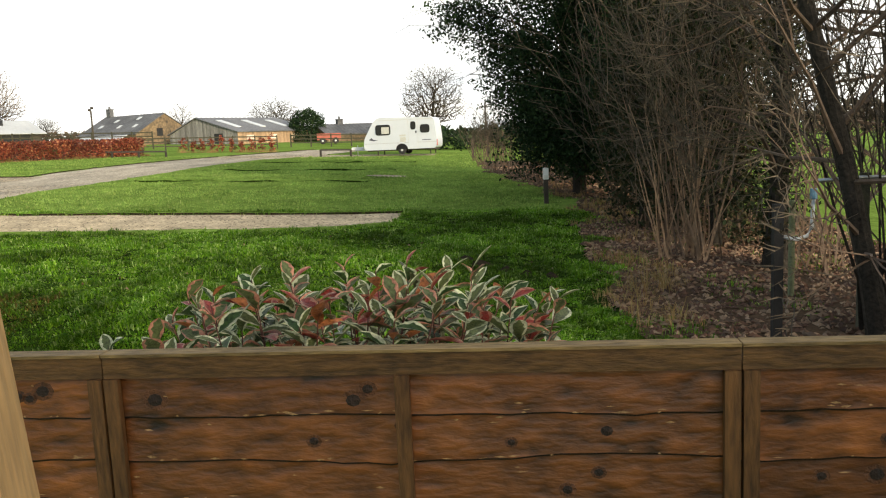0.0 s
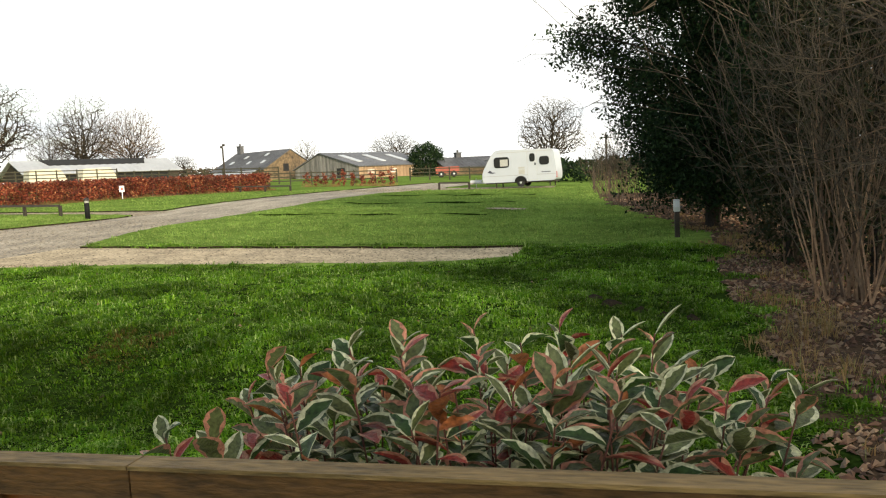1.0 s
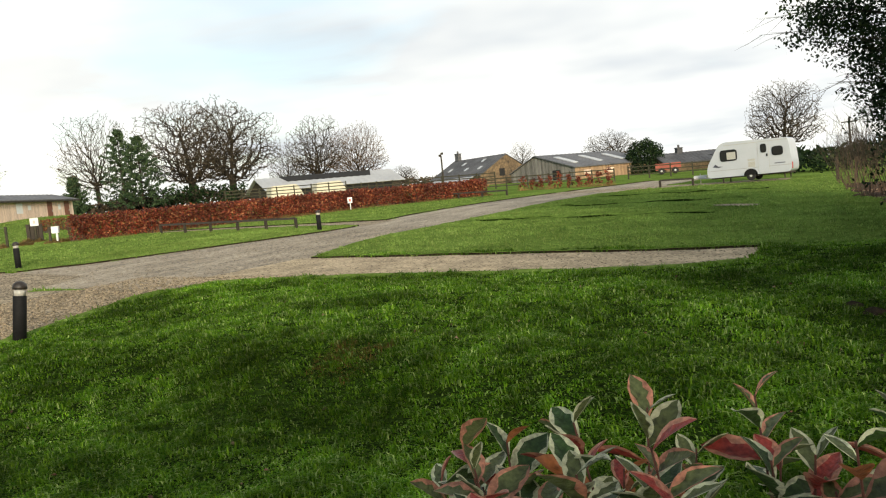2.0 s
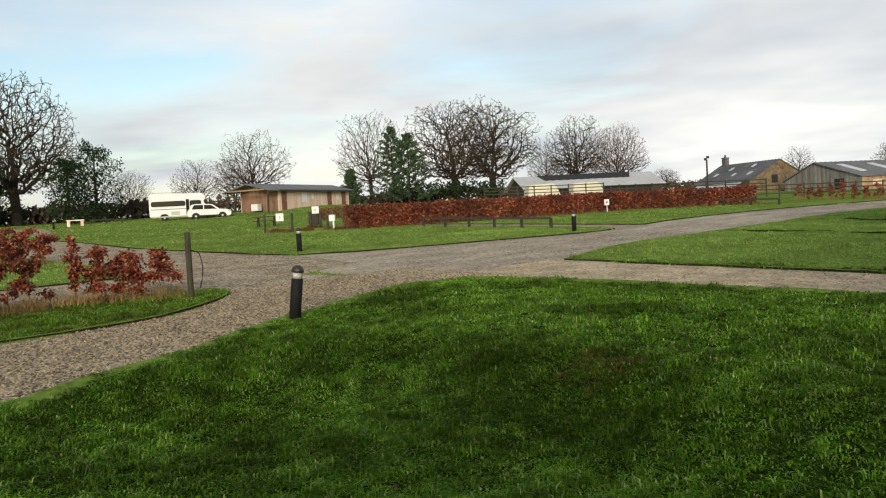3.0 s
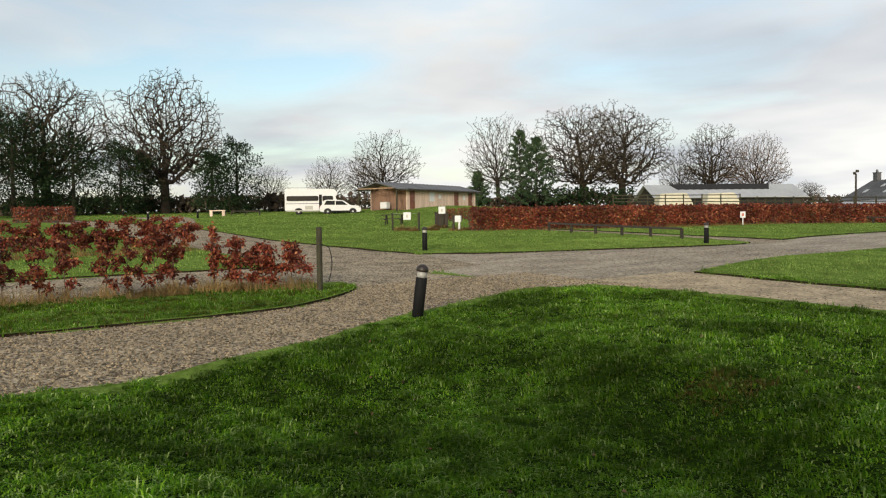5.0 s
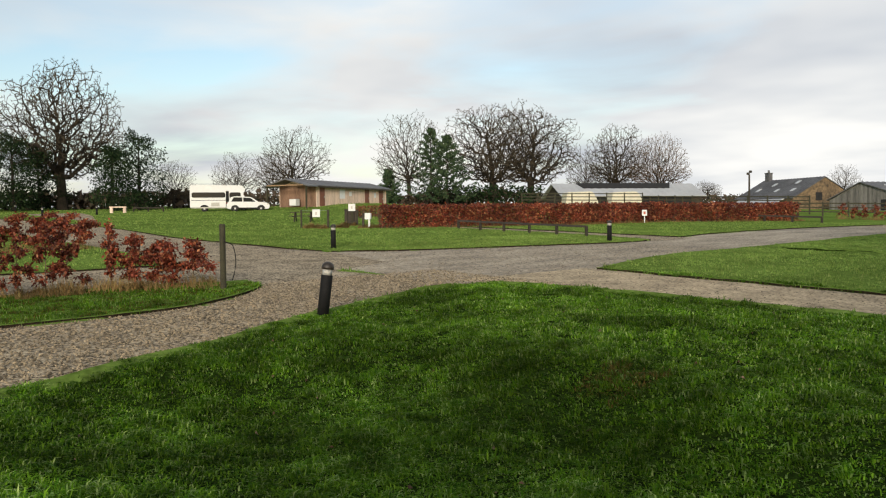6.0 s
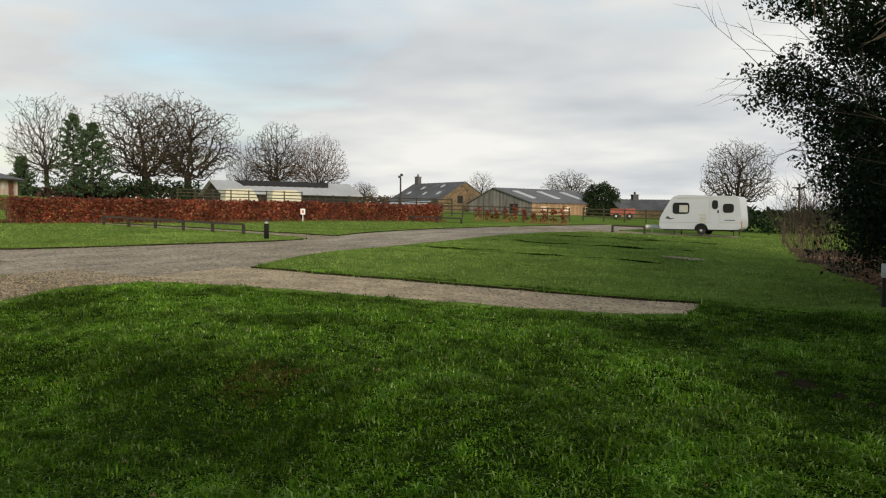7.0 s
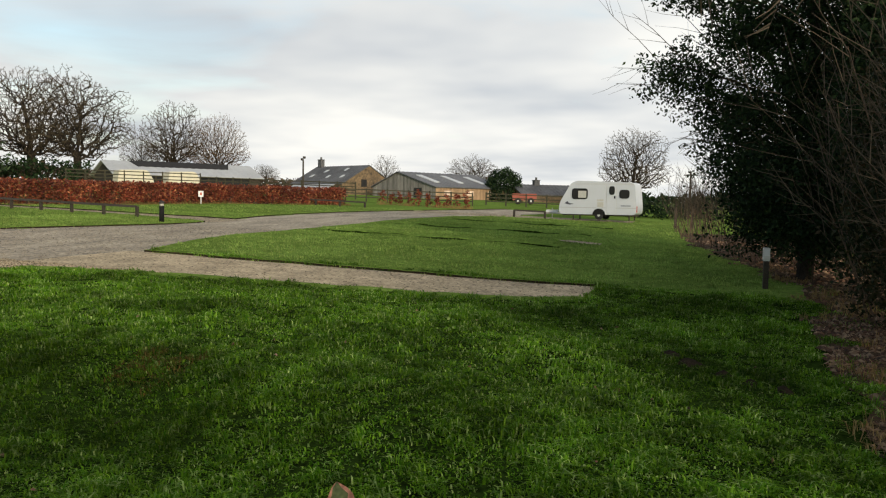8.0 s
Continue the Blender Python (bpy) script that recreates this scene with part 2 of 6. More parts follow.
def part(name, b, material, parent=None, label="", smooth=False):
    ob = new(name, b if isinstance(b, bpy.types.Mesh) else b.mesh(name, material, smooth))
    ob.parent = parent
    return tagged(ob, label)


def thing(name, x, y, z, rz, label, category, group="", tilt=0.0):
    ob = new(name)
    ob.matrix_basis = pose(x, y, z, tilt, 0, rz)
    return tagged(ob, label, category, group)


def structure(name, b, material, label="", smooth=False):
    return tagged(part(name, b, material, None, label, smooth), kind="structure")


# ---- the lie of the land ----
def smooth(a, b, v):
    k = min(1.0, max(0.0, (v - a) / (b - a)))
    return k * k * (3 - 2 * k)


def level(v, lo, hi, soft):
    """v, eased to stay between lo and hi."""
    if v > hi - soft:
        v = hi - soft + soft * math.tanh((v - hi + soft) / soft)
    if v < lo + soft:
        v = lo + soft + soft * math.tanh((v - lo - soft) / soft)
    return v


def gz(x, y):
    z = -0.568 - 0.030 * level(x, -150, 60, 40) + 0.0168 * level(y, -60, 105, 40)
    side = smooth(-11.5, -9.0, x) * (1 - smooth(-4.5, 1.0, x))
    z -= 0.42 * side * smooth(2.5, 6.0, y) * (1 - smooth(7.7, 9.6, y + 0.12 * (x + 6.5)))
    z += 0.17 * side * smooth(8.4, 10.2, y + 0.12 * (x + 6.5)) * (1 - smooth(12.5, 16.5, y))
    z += 0.9 * math.exp(-((x + 83) ** 2 + (y - 57) ** 2) / 130)
    # terraced turf between the pitches
    t = smooth(-17.2, -15.5, x) * (1 - smooth(-6.5, -4.0, x))
    for y0 in (31.4, 38.6, 46.0):
        z += 0.13 * t * smooth(y0, y0 + 0.35, y + 0.12 * x + 1.2) * (1 - smooth(y0 + 0.6, y0 + 6.0, y + 0.12 * x + 1.2))
    if -20 < x < 8 and 2 < y < 30:
        z += smooth(-15, -11.5, x) * (1 - smooth(14.5, 16.5, y)) * (0.05 * noise.noise((x * 0.55, y * 0.55, 3.1)) + 0.018 * noise.noise((x * 2.1, y * 2.1, 7.7)))
    return z


def steps(*runs):
    out = []
    for a, b, n in runs:
        out += [a + (b - a) * i / n for i in range(n)]
    return out + [runs[-1][1]]


def resample(pts, n):
    pts = [Vector((*p, 0)) for p in pts]
    # smooth through the points
    dense = []
    for i in range(len(pts) - 1):
        p0, p1, p2, p3 = pts[max(i - 1, 0)], pts[i], pts[i + 1], pts[min(i + 2, len(pts) - 1)]
        for k in range(12):
            t = k / 12
            dense.append(0.5 * ((2 * p1) + (p2 - p0) * t + (2 * p0 - 5 * p1 + 4 * p2 - p3) * t * t + (3 * p1 - p0 - 3 * p2 + p3) * t ** 3))
    dense.append(pts[-1])
    L = [0]
    for a, b in zip(dense, dense[1:]):
        L.append(L[-1] + (b - a).length)
    out, j = [], 0
    for i in range(n):
        s = L[-1] * i / (n - 1)
        while j < len(L) - 2 and L[j + 1] < s:
            j += 1
        out.append(dense[j].lerp(dense[j + 1], (s - L[j]) / max(1e-9, L[j + 1] - L[j])))
    return out


ROAD_POLYS, ROAD_EDGES = [], []


def strip(name, left, right, lift, material, label, n=60, m=10, wobble=0.12, road=True):
    A, B = resample(left, n), resample(right, n)
    for i, (a, b) in enumerate(zip(A, B)):
        w = (b - a).normalized()
        a += w * wobble * noise.noise((a.x * 0.9, a.y * 0.9, 1.0))
        b += w * wobble * noise.noise((b.x * 0.9, b.y * 0.9, 2.0))
    if road:
        ROAD_EDGES.append((A, B))
        ROAD_POLYS.append([(p.x, p.y) for p in A] + [(p.x, p.y) for p in reversed(B)])
    b = Build()
    for p, q in zip(A, B):
        for k in range(m + 1):
            c = p.lerp(q, k / m)
            b.v.append((c.x, c.y, gz(c.x, c.y) + lift))
    b.f = [(i * (m + 1) + k, i * (m + 1) + k + 1, (i + 1) * (m + 1) + k + 1, (i + 1) * (m + 1) + k) for i in range(n - 1) for k in range(m)]
    b.m = [0] * len(b.f)
    return structure(name, b, material, label, True)


LANE_R = [(-9.5, -12), (-10.5, -2), (-11.1, 3.8), (-11.6, 5.2), (-12.4, 7.3), (-13.3, 8.7), (-14.1, 10.5), (-15.2, 12.9), (-15.9, 15.6)]
LANE_L = [(-15.5, -12), (-15.9, -2), (-16.0, 4.0), (-16.0, 6.0), (-16.2, 8.0), (-17.0, 9.6), (-18.4, 11.0), (-20.5, 12.0), (-24.0, 14.0)]
strip("road_lane", LANE_L, LANE_R, -0.022, M_GRAVEL, "compacted pale gravel lane between grass verges")
MAIN_R = [(-15.4, 15.0), (-14.9, 18.0), (-15.6, 20.2), (-16.5, 23.1), (-17.3, 26.8), (-17.2, 31.5), (-17.3, 37.0), (-17.5, 43.1), (-16.9, 49.0), (-14.5, 56.0), (-12.0, 70.0)]
MAIN_L = [(-27.5, 15.0), (-26.9, 18.9), (-25.7, 20.6), (-24.2, 25.4), (-23.4, 28.1), (-22.7, 31.5), (-23.2, 36.0), (-23.8, 39.5), (-23.9, 45.3), (-22.6, 54.0), (-18.0, 70.0)]
strip("road_main", MAIN_L, MAIN_R, -0.020, M_ROAD, "grey gravel site road curving up across the grass", 80)
SPUR_UP = [(-16.2, 20.6), (-12.6, 20.45), (-9.6, 20.5), (-6.5, 20.35), (-3.1, 20.5)]
SPUR_LOW = [(-16.5, 15.4), (-14.6, 16.2), (-12.0, 16.75), (-9.2, 17.0), (-6.7, 17.2), (-4.4, 17.6), (-3.0, 18.4)]
strip("road_spur", SPUR_UP, SPUR_LOW, -0.018, M_SPUR, "pale gravel caravan pitch strip set in the grass", 60)
strip("road_west", [(-19.0, 11.3), (-27.0, 12.2), (-36.0, 12.6), (-48, 12.8), (-66, 14.4), (-80, 14.0), (-98, 11.0)], [(-22.0, 17.5), (-27.2, 18.4), (-29.9, 18.1), (-34.9, 18.0), (-41.3, 18.0), (-52.7, 19.2), (-67, 19.6), (-80, 18.4), (-98, 16.4)], -0.016, M_GRAVEL, "gravel site road running past the young hedge", 70)
strip("pitch_hedge", [(-26.0, -14), (-26.0, 4.0), (-25.6, 9.0), (-25.4, 13.5)], [(-20.6, -14), (-20.6, 4.0), (-20.5, 8.0), (-19.6, 12.0)], -0.014, M_GRAVEL, "gravel pitch behind the young beech hedge", 40)
strip("pitch_rail", [(-22.5, 36.3), (-28, 36.4), (-34, 36.6), (-40, 36.4)], [(-22.4, 33.2), (-28, 34.6), (-34, 34.9), (-40, 34.9)], -0.014, M_GRAVEL, "gravel pitch behind the low knee rail", 40)
strip("pitch_back", [(-85, 27.6), (-90, 28.7), (-97, 30)], [(-62, 21), (-70, 22.3), (-97, 24)], -0.014, M_GRAVEL, "far gravel pitch", 20, 4)
strip("pitch_van", [(-22.0, 58.0), (-16.0, 57.6), (-6.0, 58.0)], [(-22.0, 54.2), (-16.0, 54.4), (-6.0, 55.0)], -0.014, M_GRAVEL, "gravel pitch under the white caravan", 30)
strip("pitch_worn", [(-6.6, 33.9), (-6.0, 34.3), (-4.9, 34.2)], [(-6.6, 33.5), (-6.0, 32.8), (-4.9, 33.0)], 0.012, M_GRAVEL, "worn gravel end of a grassed pitch", 20, 4)


def on_road(x, y):
    """Which of many points lie on gravel."""
    x, y = np.asarray(x, float), np.asarray(y, float)
    hit = np.zeros(x.shape, bool)
    for poly in ROAD_POLYS:
        P = np.array(poly)
        box = (x > P[:, 0].min()) & (x < P[:, 0].max()) & (y > P[:, 1].min()) & (y < P[:, 1].max())
        if not box.any():
            continue
        xs, ys, c = x[box], y[box], np.zeros(int(box.sum()), bool)
        for (xi, yi), (xj, yj) in zip(P, np.roll(P, 1, 0)):
            if yi == yj:
                continue
            c ^= ((yi > ys) != (yj > ys)) & (xs < (xj - xi) * (ys - yi) / (yj - yi) + xi)
        hit[box] |= c
    return hit


def gz_many(x, y):
    return np.array([gz(a, b) for a, b in zip(x.tolist(), y.tolist())])


XS = steps((-900, -200, 14), (-200, -60, 28), (-60, -16, 88), (-16, 6, 88), (6, 40, 17), (40, 200, 16), (200, 900, 14))
YS = steps((-300, -20, 14), (-20, 2, 22), (2, 22, 80), (22, 60, 76), (60, 140, 32), (140, 300, 16), (300, 1400, 16))
g = Build()
GX, GY = np.meshgrid(XS, YS)
SUNK = on_road(GX.ravel(), GY.ravel())
g.v = [(x, y, gz(x, y) - 0.05 * s) for x, y, s in zip(GX.ravel().tolist(), GY.ravel().tolist(), SUNK.tolist())]
W = len(XS)
g.f = [(j * W + i, j * W + i + 1, (j + 1) * W + i + 1, (j + 1) * W + i) for j in range(len(YS) - 1) for i in range(W - 1)]
g.m = [1 if -15.5 < XS[i] < 3 and 1.5 < YS[j] < 20.5 else 0 for j in range(len(YS) - 1) for i in range(W - 1)]      # 1: the rough unmown rise, coloured near black for shade between blades
structure("ground", g, [M_GRASS, M_SHADED_THATCH], "gently sloping mown green grass field", True)


# cut turf edges: a low lip at the gravel, its face painted dark as shadow line
def turf_lip(b, run, high=0.045):
    """A strip that stands up from the gravel and falls back into the turf; run holds points and their outward directions."""
    k = len(b.v)
    for p, o in run:
        h = high * (0.75 + 0.5 * noise.noise((p.x * 1.7, p.y * 1.7, 5.0)))
        for d, z in ((-0.015, -0.05), (0.0, h), (0.10, h + 0.006), (0.45, -0.02)):
            q = p + o * d
            b.v.append((q.x, q.y, gz(q.x, q.y) + z))
    for i in range(len(run) - 1):
        for j in range(3):
            b.f.append((k + i * 4 + j, k + i * 4 + j + 1, k + i * 4 + j + 5, k + i * 4 + j + 4))
            b.m.append(0 if j == 0 else 1)


lip = Build()
for A, B in ROAD_EDGES[:6]:
    for P, Q in ((A, B), (B, A)):
        run = []
        for p, q in zip(P, Q):
            o = (p - q).normalized()
            c = p + o * 0.25
            if on_road([c.x], [c.y])[0] or (c - p).length < 0.1:
                if len(run) > 2:
                    turf_lip(lip, run)
                run = []
            else:
                run.append((p, o))
        if len(run) > 2:
            turf_lip(lip, run)
structure("turf_edge", lip, [M_SOIL_AND_EDGE_SHADE, M_GRASS], "cut turf edge along the gravel, face coloured dark as its shadow line")
# terrace steps: the riser's shadow line is painted with the near-black thatch
lip = Build()
for y0 in (31.4, 38.6, 46.0):
    turf_lip(lip, [(Vector((x, y0 - 1.15 - 0.12 * x + 0.15 * noise.noise((x, y0, 0)), 0)), Vector((0, 1, 0))) for x in steps((-16.0, -6.0, 50))], 0.082)
structure("turf_step", lip, [M_SHADED_THATCH, M_GRASS], "low grassy step between the terraced pitches, riser coloured as shade")


# leaf-littered bank under the hedgerow
strip("leaf_bank", [(1.9, 2.6), (1.2, 6.0), (1.15, 9.0), (1.1, 12.0), (1.2, 16.5), (1.6, 21.5), (0.6, 27.5), (-1.4, 36.0), (-2.6, 46.0)], [(6.5, 2.6), (6.4, 6.0), (6.3, 9.0), (6.2, 12.0), (6.2, 16.5), (5.8, 21.5), (5.0, 27.5), (3.5, 36.0), (2.0, 46.0)], 0.012, M_LITTER, "bank of damp brown leaf litter under the hedgerow", 90, 8, 0.5, False)


# ---- close-boarded garden fence ----
FENCE_Y, FENCE_TOP, PITCH = 2.20, 1.172, 0.131


def lap_board(x0, x1, top, drop, seed):
    """One waney-edged board, leaning out towards its lower edge, with knots."""
    r = random.Random(seed)
    n, b = 26, Build()
    fr = []
    for i in range(n + 1):
        x = x0 + (x1 - x0) * i / n
        wav = 0.024 * noise.noise((x * 2.3, seed * 3.7, 0)) + 0.009 * noise.noise((x * 9, seed, 2))
        low = top - drop + wav
        fr.append([(x, -0.004, top), (x, -0.020, low + 0.006), (x, -0.0165, low), (x, -0.004, low), (x, 0.006, top)])
    b.v = [p for q in fr for p in q]
    for i in range(n):
        for k in range(5):
            q = (k + 1) % 5
            b.f.append((i * 5 + k, i * 5 + q, i * 5 + 5 + q, i * 5 + 5 + k))
            # lower chamfer takes the dark knot colour: painted shadow line under each lap
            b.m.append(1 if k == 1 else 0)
    b.f += [(4, 3, 2, 1, 0), (n * 5, n * 5 + 1, n * 5 + 2, n * 5 + 3, n * 5 + 4)]
    b.m += [0, 0]
    knots = []
    for _ in range(r.randint(2, 4)):
        cx, cz, a = r.uniform(x0 + 0.1, x1 - 0.1), top - drop * r.uniform(0.3, 0.72), r.uniform(0.009, 0.019)
        ring = [(cx + a * 1.25 * math.cos(t * 0.7854), -0.004 - 0.016 * (top - (cz + a * math.sin(t * 0.7854))) / drop - 0.0016, cz + a * math.sin(t * 0.7854)) for t in range(8)]
        knots.append(ring)
    return b, knots


def scuffs(board, w, top, seed):
    """Pale splinters where the stain has worn off the board, most of them along its lower edge."""
    r = random.Random(seed + 900)
    b = Build()
    for _ in range(int(16 * w)):
        x, ln = r.uniform(0.03, w - 0.08), r.uniform(0.008, 0.04)
        f = r.choice((0.93, 0.9, 0.95, r.uniform(0.1, 0.9)))
        z = top - (PITCH + 0.012) * f + 0.022 * noise.noise((x * 2.3, seed * 3.7, 0)) * f
        y = -0.004 - 0.016 * f - 0.0012
        t = r.uniform(0.0012, 0.0035)
        b.add([(x, y, z), (x + ln * 0.4, y, z - t), (x + ln, y, z + r.uniform(-0.003, 0.003)), (x + ln * 0.5, y, z + t), (x + ln * 0.45, y + 0.003, z)], [(0, 1, 2, 3), (0, 4, 1), (1, 4, 2), (2, 4, 3), (3, 4, 0)])
    tagged(part("scuff", b, M_SCUFF, board, "pale scuffed splinters"), kind="stuff")


def fence_panel(x0, seed, width):
    x1 = x0 + width
    t = thing("fence_panel", x0, FENCE_Y, 0, 0, "brown-stained waney-lap timber fence panel with weathered rail", "fence panel", "garden fence panels")
    w, bottom = x1 - x0, -0.60
    z, i = FENCE_TOP - 0.055, 0
    while z > bottom + 0.02:
        bb, knots = lap_board(0.0, w, z, PITCH + 0.012, seed * 40 + i)
        board = part("board", bb, [M_FENCE, M_KNOT_AND_LAP_SHADE], t)
        for ring in knots if i < 6 else []:
            c = sum((Vector(v) for v in ring), Vector()) / 8
            kb = Build().add([tuple(c + Vector((0, -0.0012, 0)))] + ring + [(v[0], v[1] + 0.003, v[2]) for v in ring], [(0, 1 + k, 1 + (k + 1) % 8) for k in range(8)] + [(1 + k, 9 + k, 9 + (k + 1) % 8, 1 + (k + 1) % 8) for k in range(8)])
            part("knot", kb, M_KNOT_AND_LAP_SHADE, board, "dark round knot")
            wide = [tuple(c + (Vector(v) - c) * 1.75 + Vector((0, 0.0009, 0))) for v in ring]
            part("knot_ring", Build().add(wide + [(v[0], v[1] + 0.004, v[2]) for v in wide], [tuple(range(8))] + [(k, k + 8, (k + 1) % 8 + 8, (k + 1) % 8) for k in range(8)]), M_KNOTRING, board)
        if i < 5:
            scuffs(board, w, z, seed * 40 + i)
        z, i = z - PITCH, i + 1
    b = Build().box(0, w, -0.034, -0.021, FENCE_TOP - 0.073, FENCE_TOP - 0.010)
    part("top_rail", b, M_RAIL, t, "weathered green-brown top rail")
    part("capping", Build().box(0.0, w, -0.040, 0.022, FENCE_TOP - 0.009, FENCE_TOP), M_CAP, t, "pale weathered capping strip")
    part("bottom_rail", Build().box(0, w, -0.034, -0.021, bottom, bottom + 0.07), M_RAIL, t)
    for bx in (0.002, w / 2 - 0.045, w - 0.044):
        part("batten", Build().box(bx, bx + 0.042, -0.042, -0.0215, bottom + 0.072, FENCE_TOP - 0.0745), M_BATTEN, t)
    return t


for k, (x0, w) in enumerate(((-1.86, 0.628), (-1.228, 1.79), (0.566, 1.815), (2.385, 1.815))):
    fence_panel(x0, k + 1, w)

post = thing("timber_post", -0.575, 0.80, gz(-0.575, 0.8) - 0.05, 0, "pale planed pine post beside the fence", "post")
post.matrix_basis = pose(-0.45, 0.80, gz(-0.6, 0.8) - 0.05, 0, -4.5, 20)
part("shaft", Build().box(-0.06, 0.06, -0.06, 0.06, 0, 2.9, bevel=0.006), M_PINE, post)


# ---- variegated shrub behind the fence ----
def leaf_mesh(name, length, width, fold, curl, mats_, seed):
    """A pointed oval leaf: a green middle, a pale margin, a midrib fold."""
    r = random.Random(seed)
    b, n = Build(), 9
    rows = []
    for i in range(n + 1):
        s = i / n
        w = width * (math.sin(math.pi * s ** 1.15) ** 0.75 if 0 < s < 1 else 0.03)
        droop = -curl * length * s * s
        ia, ib = 0.40 + 0.42 * r.random(), 0.40 + 0.42 * r.random()
        wob = 0.06 * width * r.uniform(-1, 1)
        rows.append([(-w + wob, s * length, droop + fold * w), (-w * ia, s * length, droop + fold * w * ia), (0, s * length, droop), (w * ib, s * length, droop + fold * w * ib), (w + wob, s * length, droop + fold * w)])
    b.v = [p for row in rows for p in row]
    for i in range(n):
        for k in range(4):
            b.f.append((i * 5 + k, i * 5 + k + 1, i * 5 + 6 + k, i * 5 + 5 + k))
            b.m.append(1 if k in (0, 3) else 0)
    return b.mesh(name, mats_, True)


def tint(name, c, rough=0.35, backlit=0.35):
    return mat(name, c, 0.33, 0.42, 28, 120, 0.3, per_object=0.45, backlit=backlit, spec=0.3)


L_GREEN, L_CREAM = tint("leaf_green", (0.052, 0.098, 0.026)), tint("leaf_cream_margin", (0.80, 0.76, 0.45))
L_GREY = tint("leaf_grey_green", (0.14, 0.165, 0.060))
L_RED, L_PINK = tint("leaf_red", (0.40, 0.060, 0.045)), tint("leaf_pink_margin", (0.62, 0.27, 0.17))
L_RUST = tint("leaf_rust", (0.46, 0.16, 0.06))
LEAVES = [leaf_mesh("leaf", 0.082, 0.021, 0.45, 0.12, [L_GREEN, L_CREAM], 1), leaf_mesh("leaf", 0.076, 0.018, 0.55, 0.28, [L_GREEN, L_CREAM], 2), leaf_mesh("leaf", 0.088, 0.019, 0.35, 0.05, [L_GREY, L_CREAM], 3),
          leaf_mesh("leaf", 0.085, 0.020, 0.5, 0.15, [L_GREY, L_PINK], 4), leaf_mesh("leaf", 0.080, 0.020, 0.4, 0.2, [L_RED, L_PINK], 5), leaf_mesh("leaf", 0.074, 0.015, 0.5, 0.1, [L_RUST, L_RUST], 6)]


def shrub():
    r = random.Random(5)
    t = thing("photinia_shrub", -0.65, 2.72, gz(-0.65, 2.72), 0, "variegated shrub with cream-edged green and pink-red leaves behind fence", "shrub")
    stems, base = Build(), Vector((-0.65, 2.72, gz(-0.65, 2.72)))
    count, rest = 0, Build()
    shoots = []
    for i in range(84):
        x = r.uniform(-1.18, 0.12) if i > 6 else r.uniform(-1.5, -1.2)
        y = r.uniform(2.33, 3.0)
        top = 1.25 - 0.10 * abs(x + 0.5) ** 2 + r.uniform(-0.20, 0.045)
        if x < -1.25:
            top = r.uniform(1.0, 1.13)
        shoots.append(Vector((x, y, top)))
    shoots += [Vector((-0.50, 2.62, 1.32)), Vector((-0.92, 2.6, 1.26)), Vector((0.10, 2.6, 1.22)), Vector((-0.30, 2.6, 1.30))]
    shoots.sort(key=lambda p: -p.z)
    for tip in shoots:
        root = base + Vector((r.uniform(-0.12, 0.12), r.uniform(-0.1, 0.1), 0))
        mid = root.lerp(tip, 0.62) + Vector(((tip.x - root.x) * 0.1 + r.uniform(-0.15, 0.15), (tip.y - root.y) * 0.1 + r.uniform(-0.12, 0.12), -0.22))
        path = []
        for k in range(9):
            s = k / 8
            path.append(root * (1 - s) ** 2 + mid * 2 * s * (1 - s) + tip * s * s)
        stems.tube([p - base for p in path], [0.007 - 0.005 * k / 8 for k in range(9)], 5)
        n = r.randint(11, 16)
        for k in range(n):
            s = 1 - 0.0155 * k - r.uniform(0, 0.008)
            p = root * (1 - s) ** 2 + mid * 2 * s * (1 - s) + tip * s * s
            along = (tip - mid).normalized()
            az = k * 2.4 + r.uniform(-0.4, 0.4)
            lift = 0.85 - 0.085 * k + r.uniform(-0.4, 0.3)
            side = Vector((math.cos(az), math.sin(az), 0))
            d = (side * math.cos(lift) + along * math.sin(lift)).normalized()
            xax = d.cross(Vector((0, 0, 1))).normalized()
            zax = xax.cross(d)
            mm = Matrix((xax, d, zax)).transposed().to_4x4()
            mm = mm @ Matrix.Rotation(r.uniform(-0.6, 0.6), 4, "Y")
            kind = r.choice([3, 4, 2, 5, 3, 4, 2]) if k < 6 and r.random() < 0.6 else r.choice([0, 0, 1, 1, 2, 2, 3])
            sc = r.uniform(0.95, 1.65) * (0.8 if k < 2 else 1.0)
            mm = Matrix.Translation(p - base) @ mm @ Matrix.Scale(sc, 4)
            if count < 300:
                ob = new("leaf", LEAVES[kind])
                ob.parent, ob.matrix_basis = t, mm
            else:
                src = LEAVES[kind]
                lut = {0: (0, 1), 1: (0, 1), 2: (2, 1), 3: (2, 4), 4: (3, 4), 5: (5, 5)}[kind]
                k0 = len(rest.v)
                rest.v += [tuple(mm @ v.co) for v in src.vertices]
                for pl in src.polygons:
                    rest.f.append(tuple(k0 + q for q in pl.vertices))
                    rest.m.append(lut[pl.material_index])
            count += 1
    part("stem", stems, mat("shrub_stem", (0.13, 0.05, 0.035), 0.7, 0.3, 20, 80, 0.3), t, "thin dark red-brown stems")
    tagged(part("lower_leaves", rest, [L_GREEN, L_CREAM, L_GREY, L_RED, L_PINK, L_RUST], t, "", True), kind="stuff")


shrub()


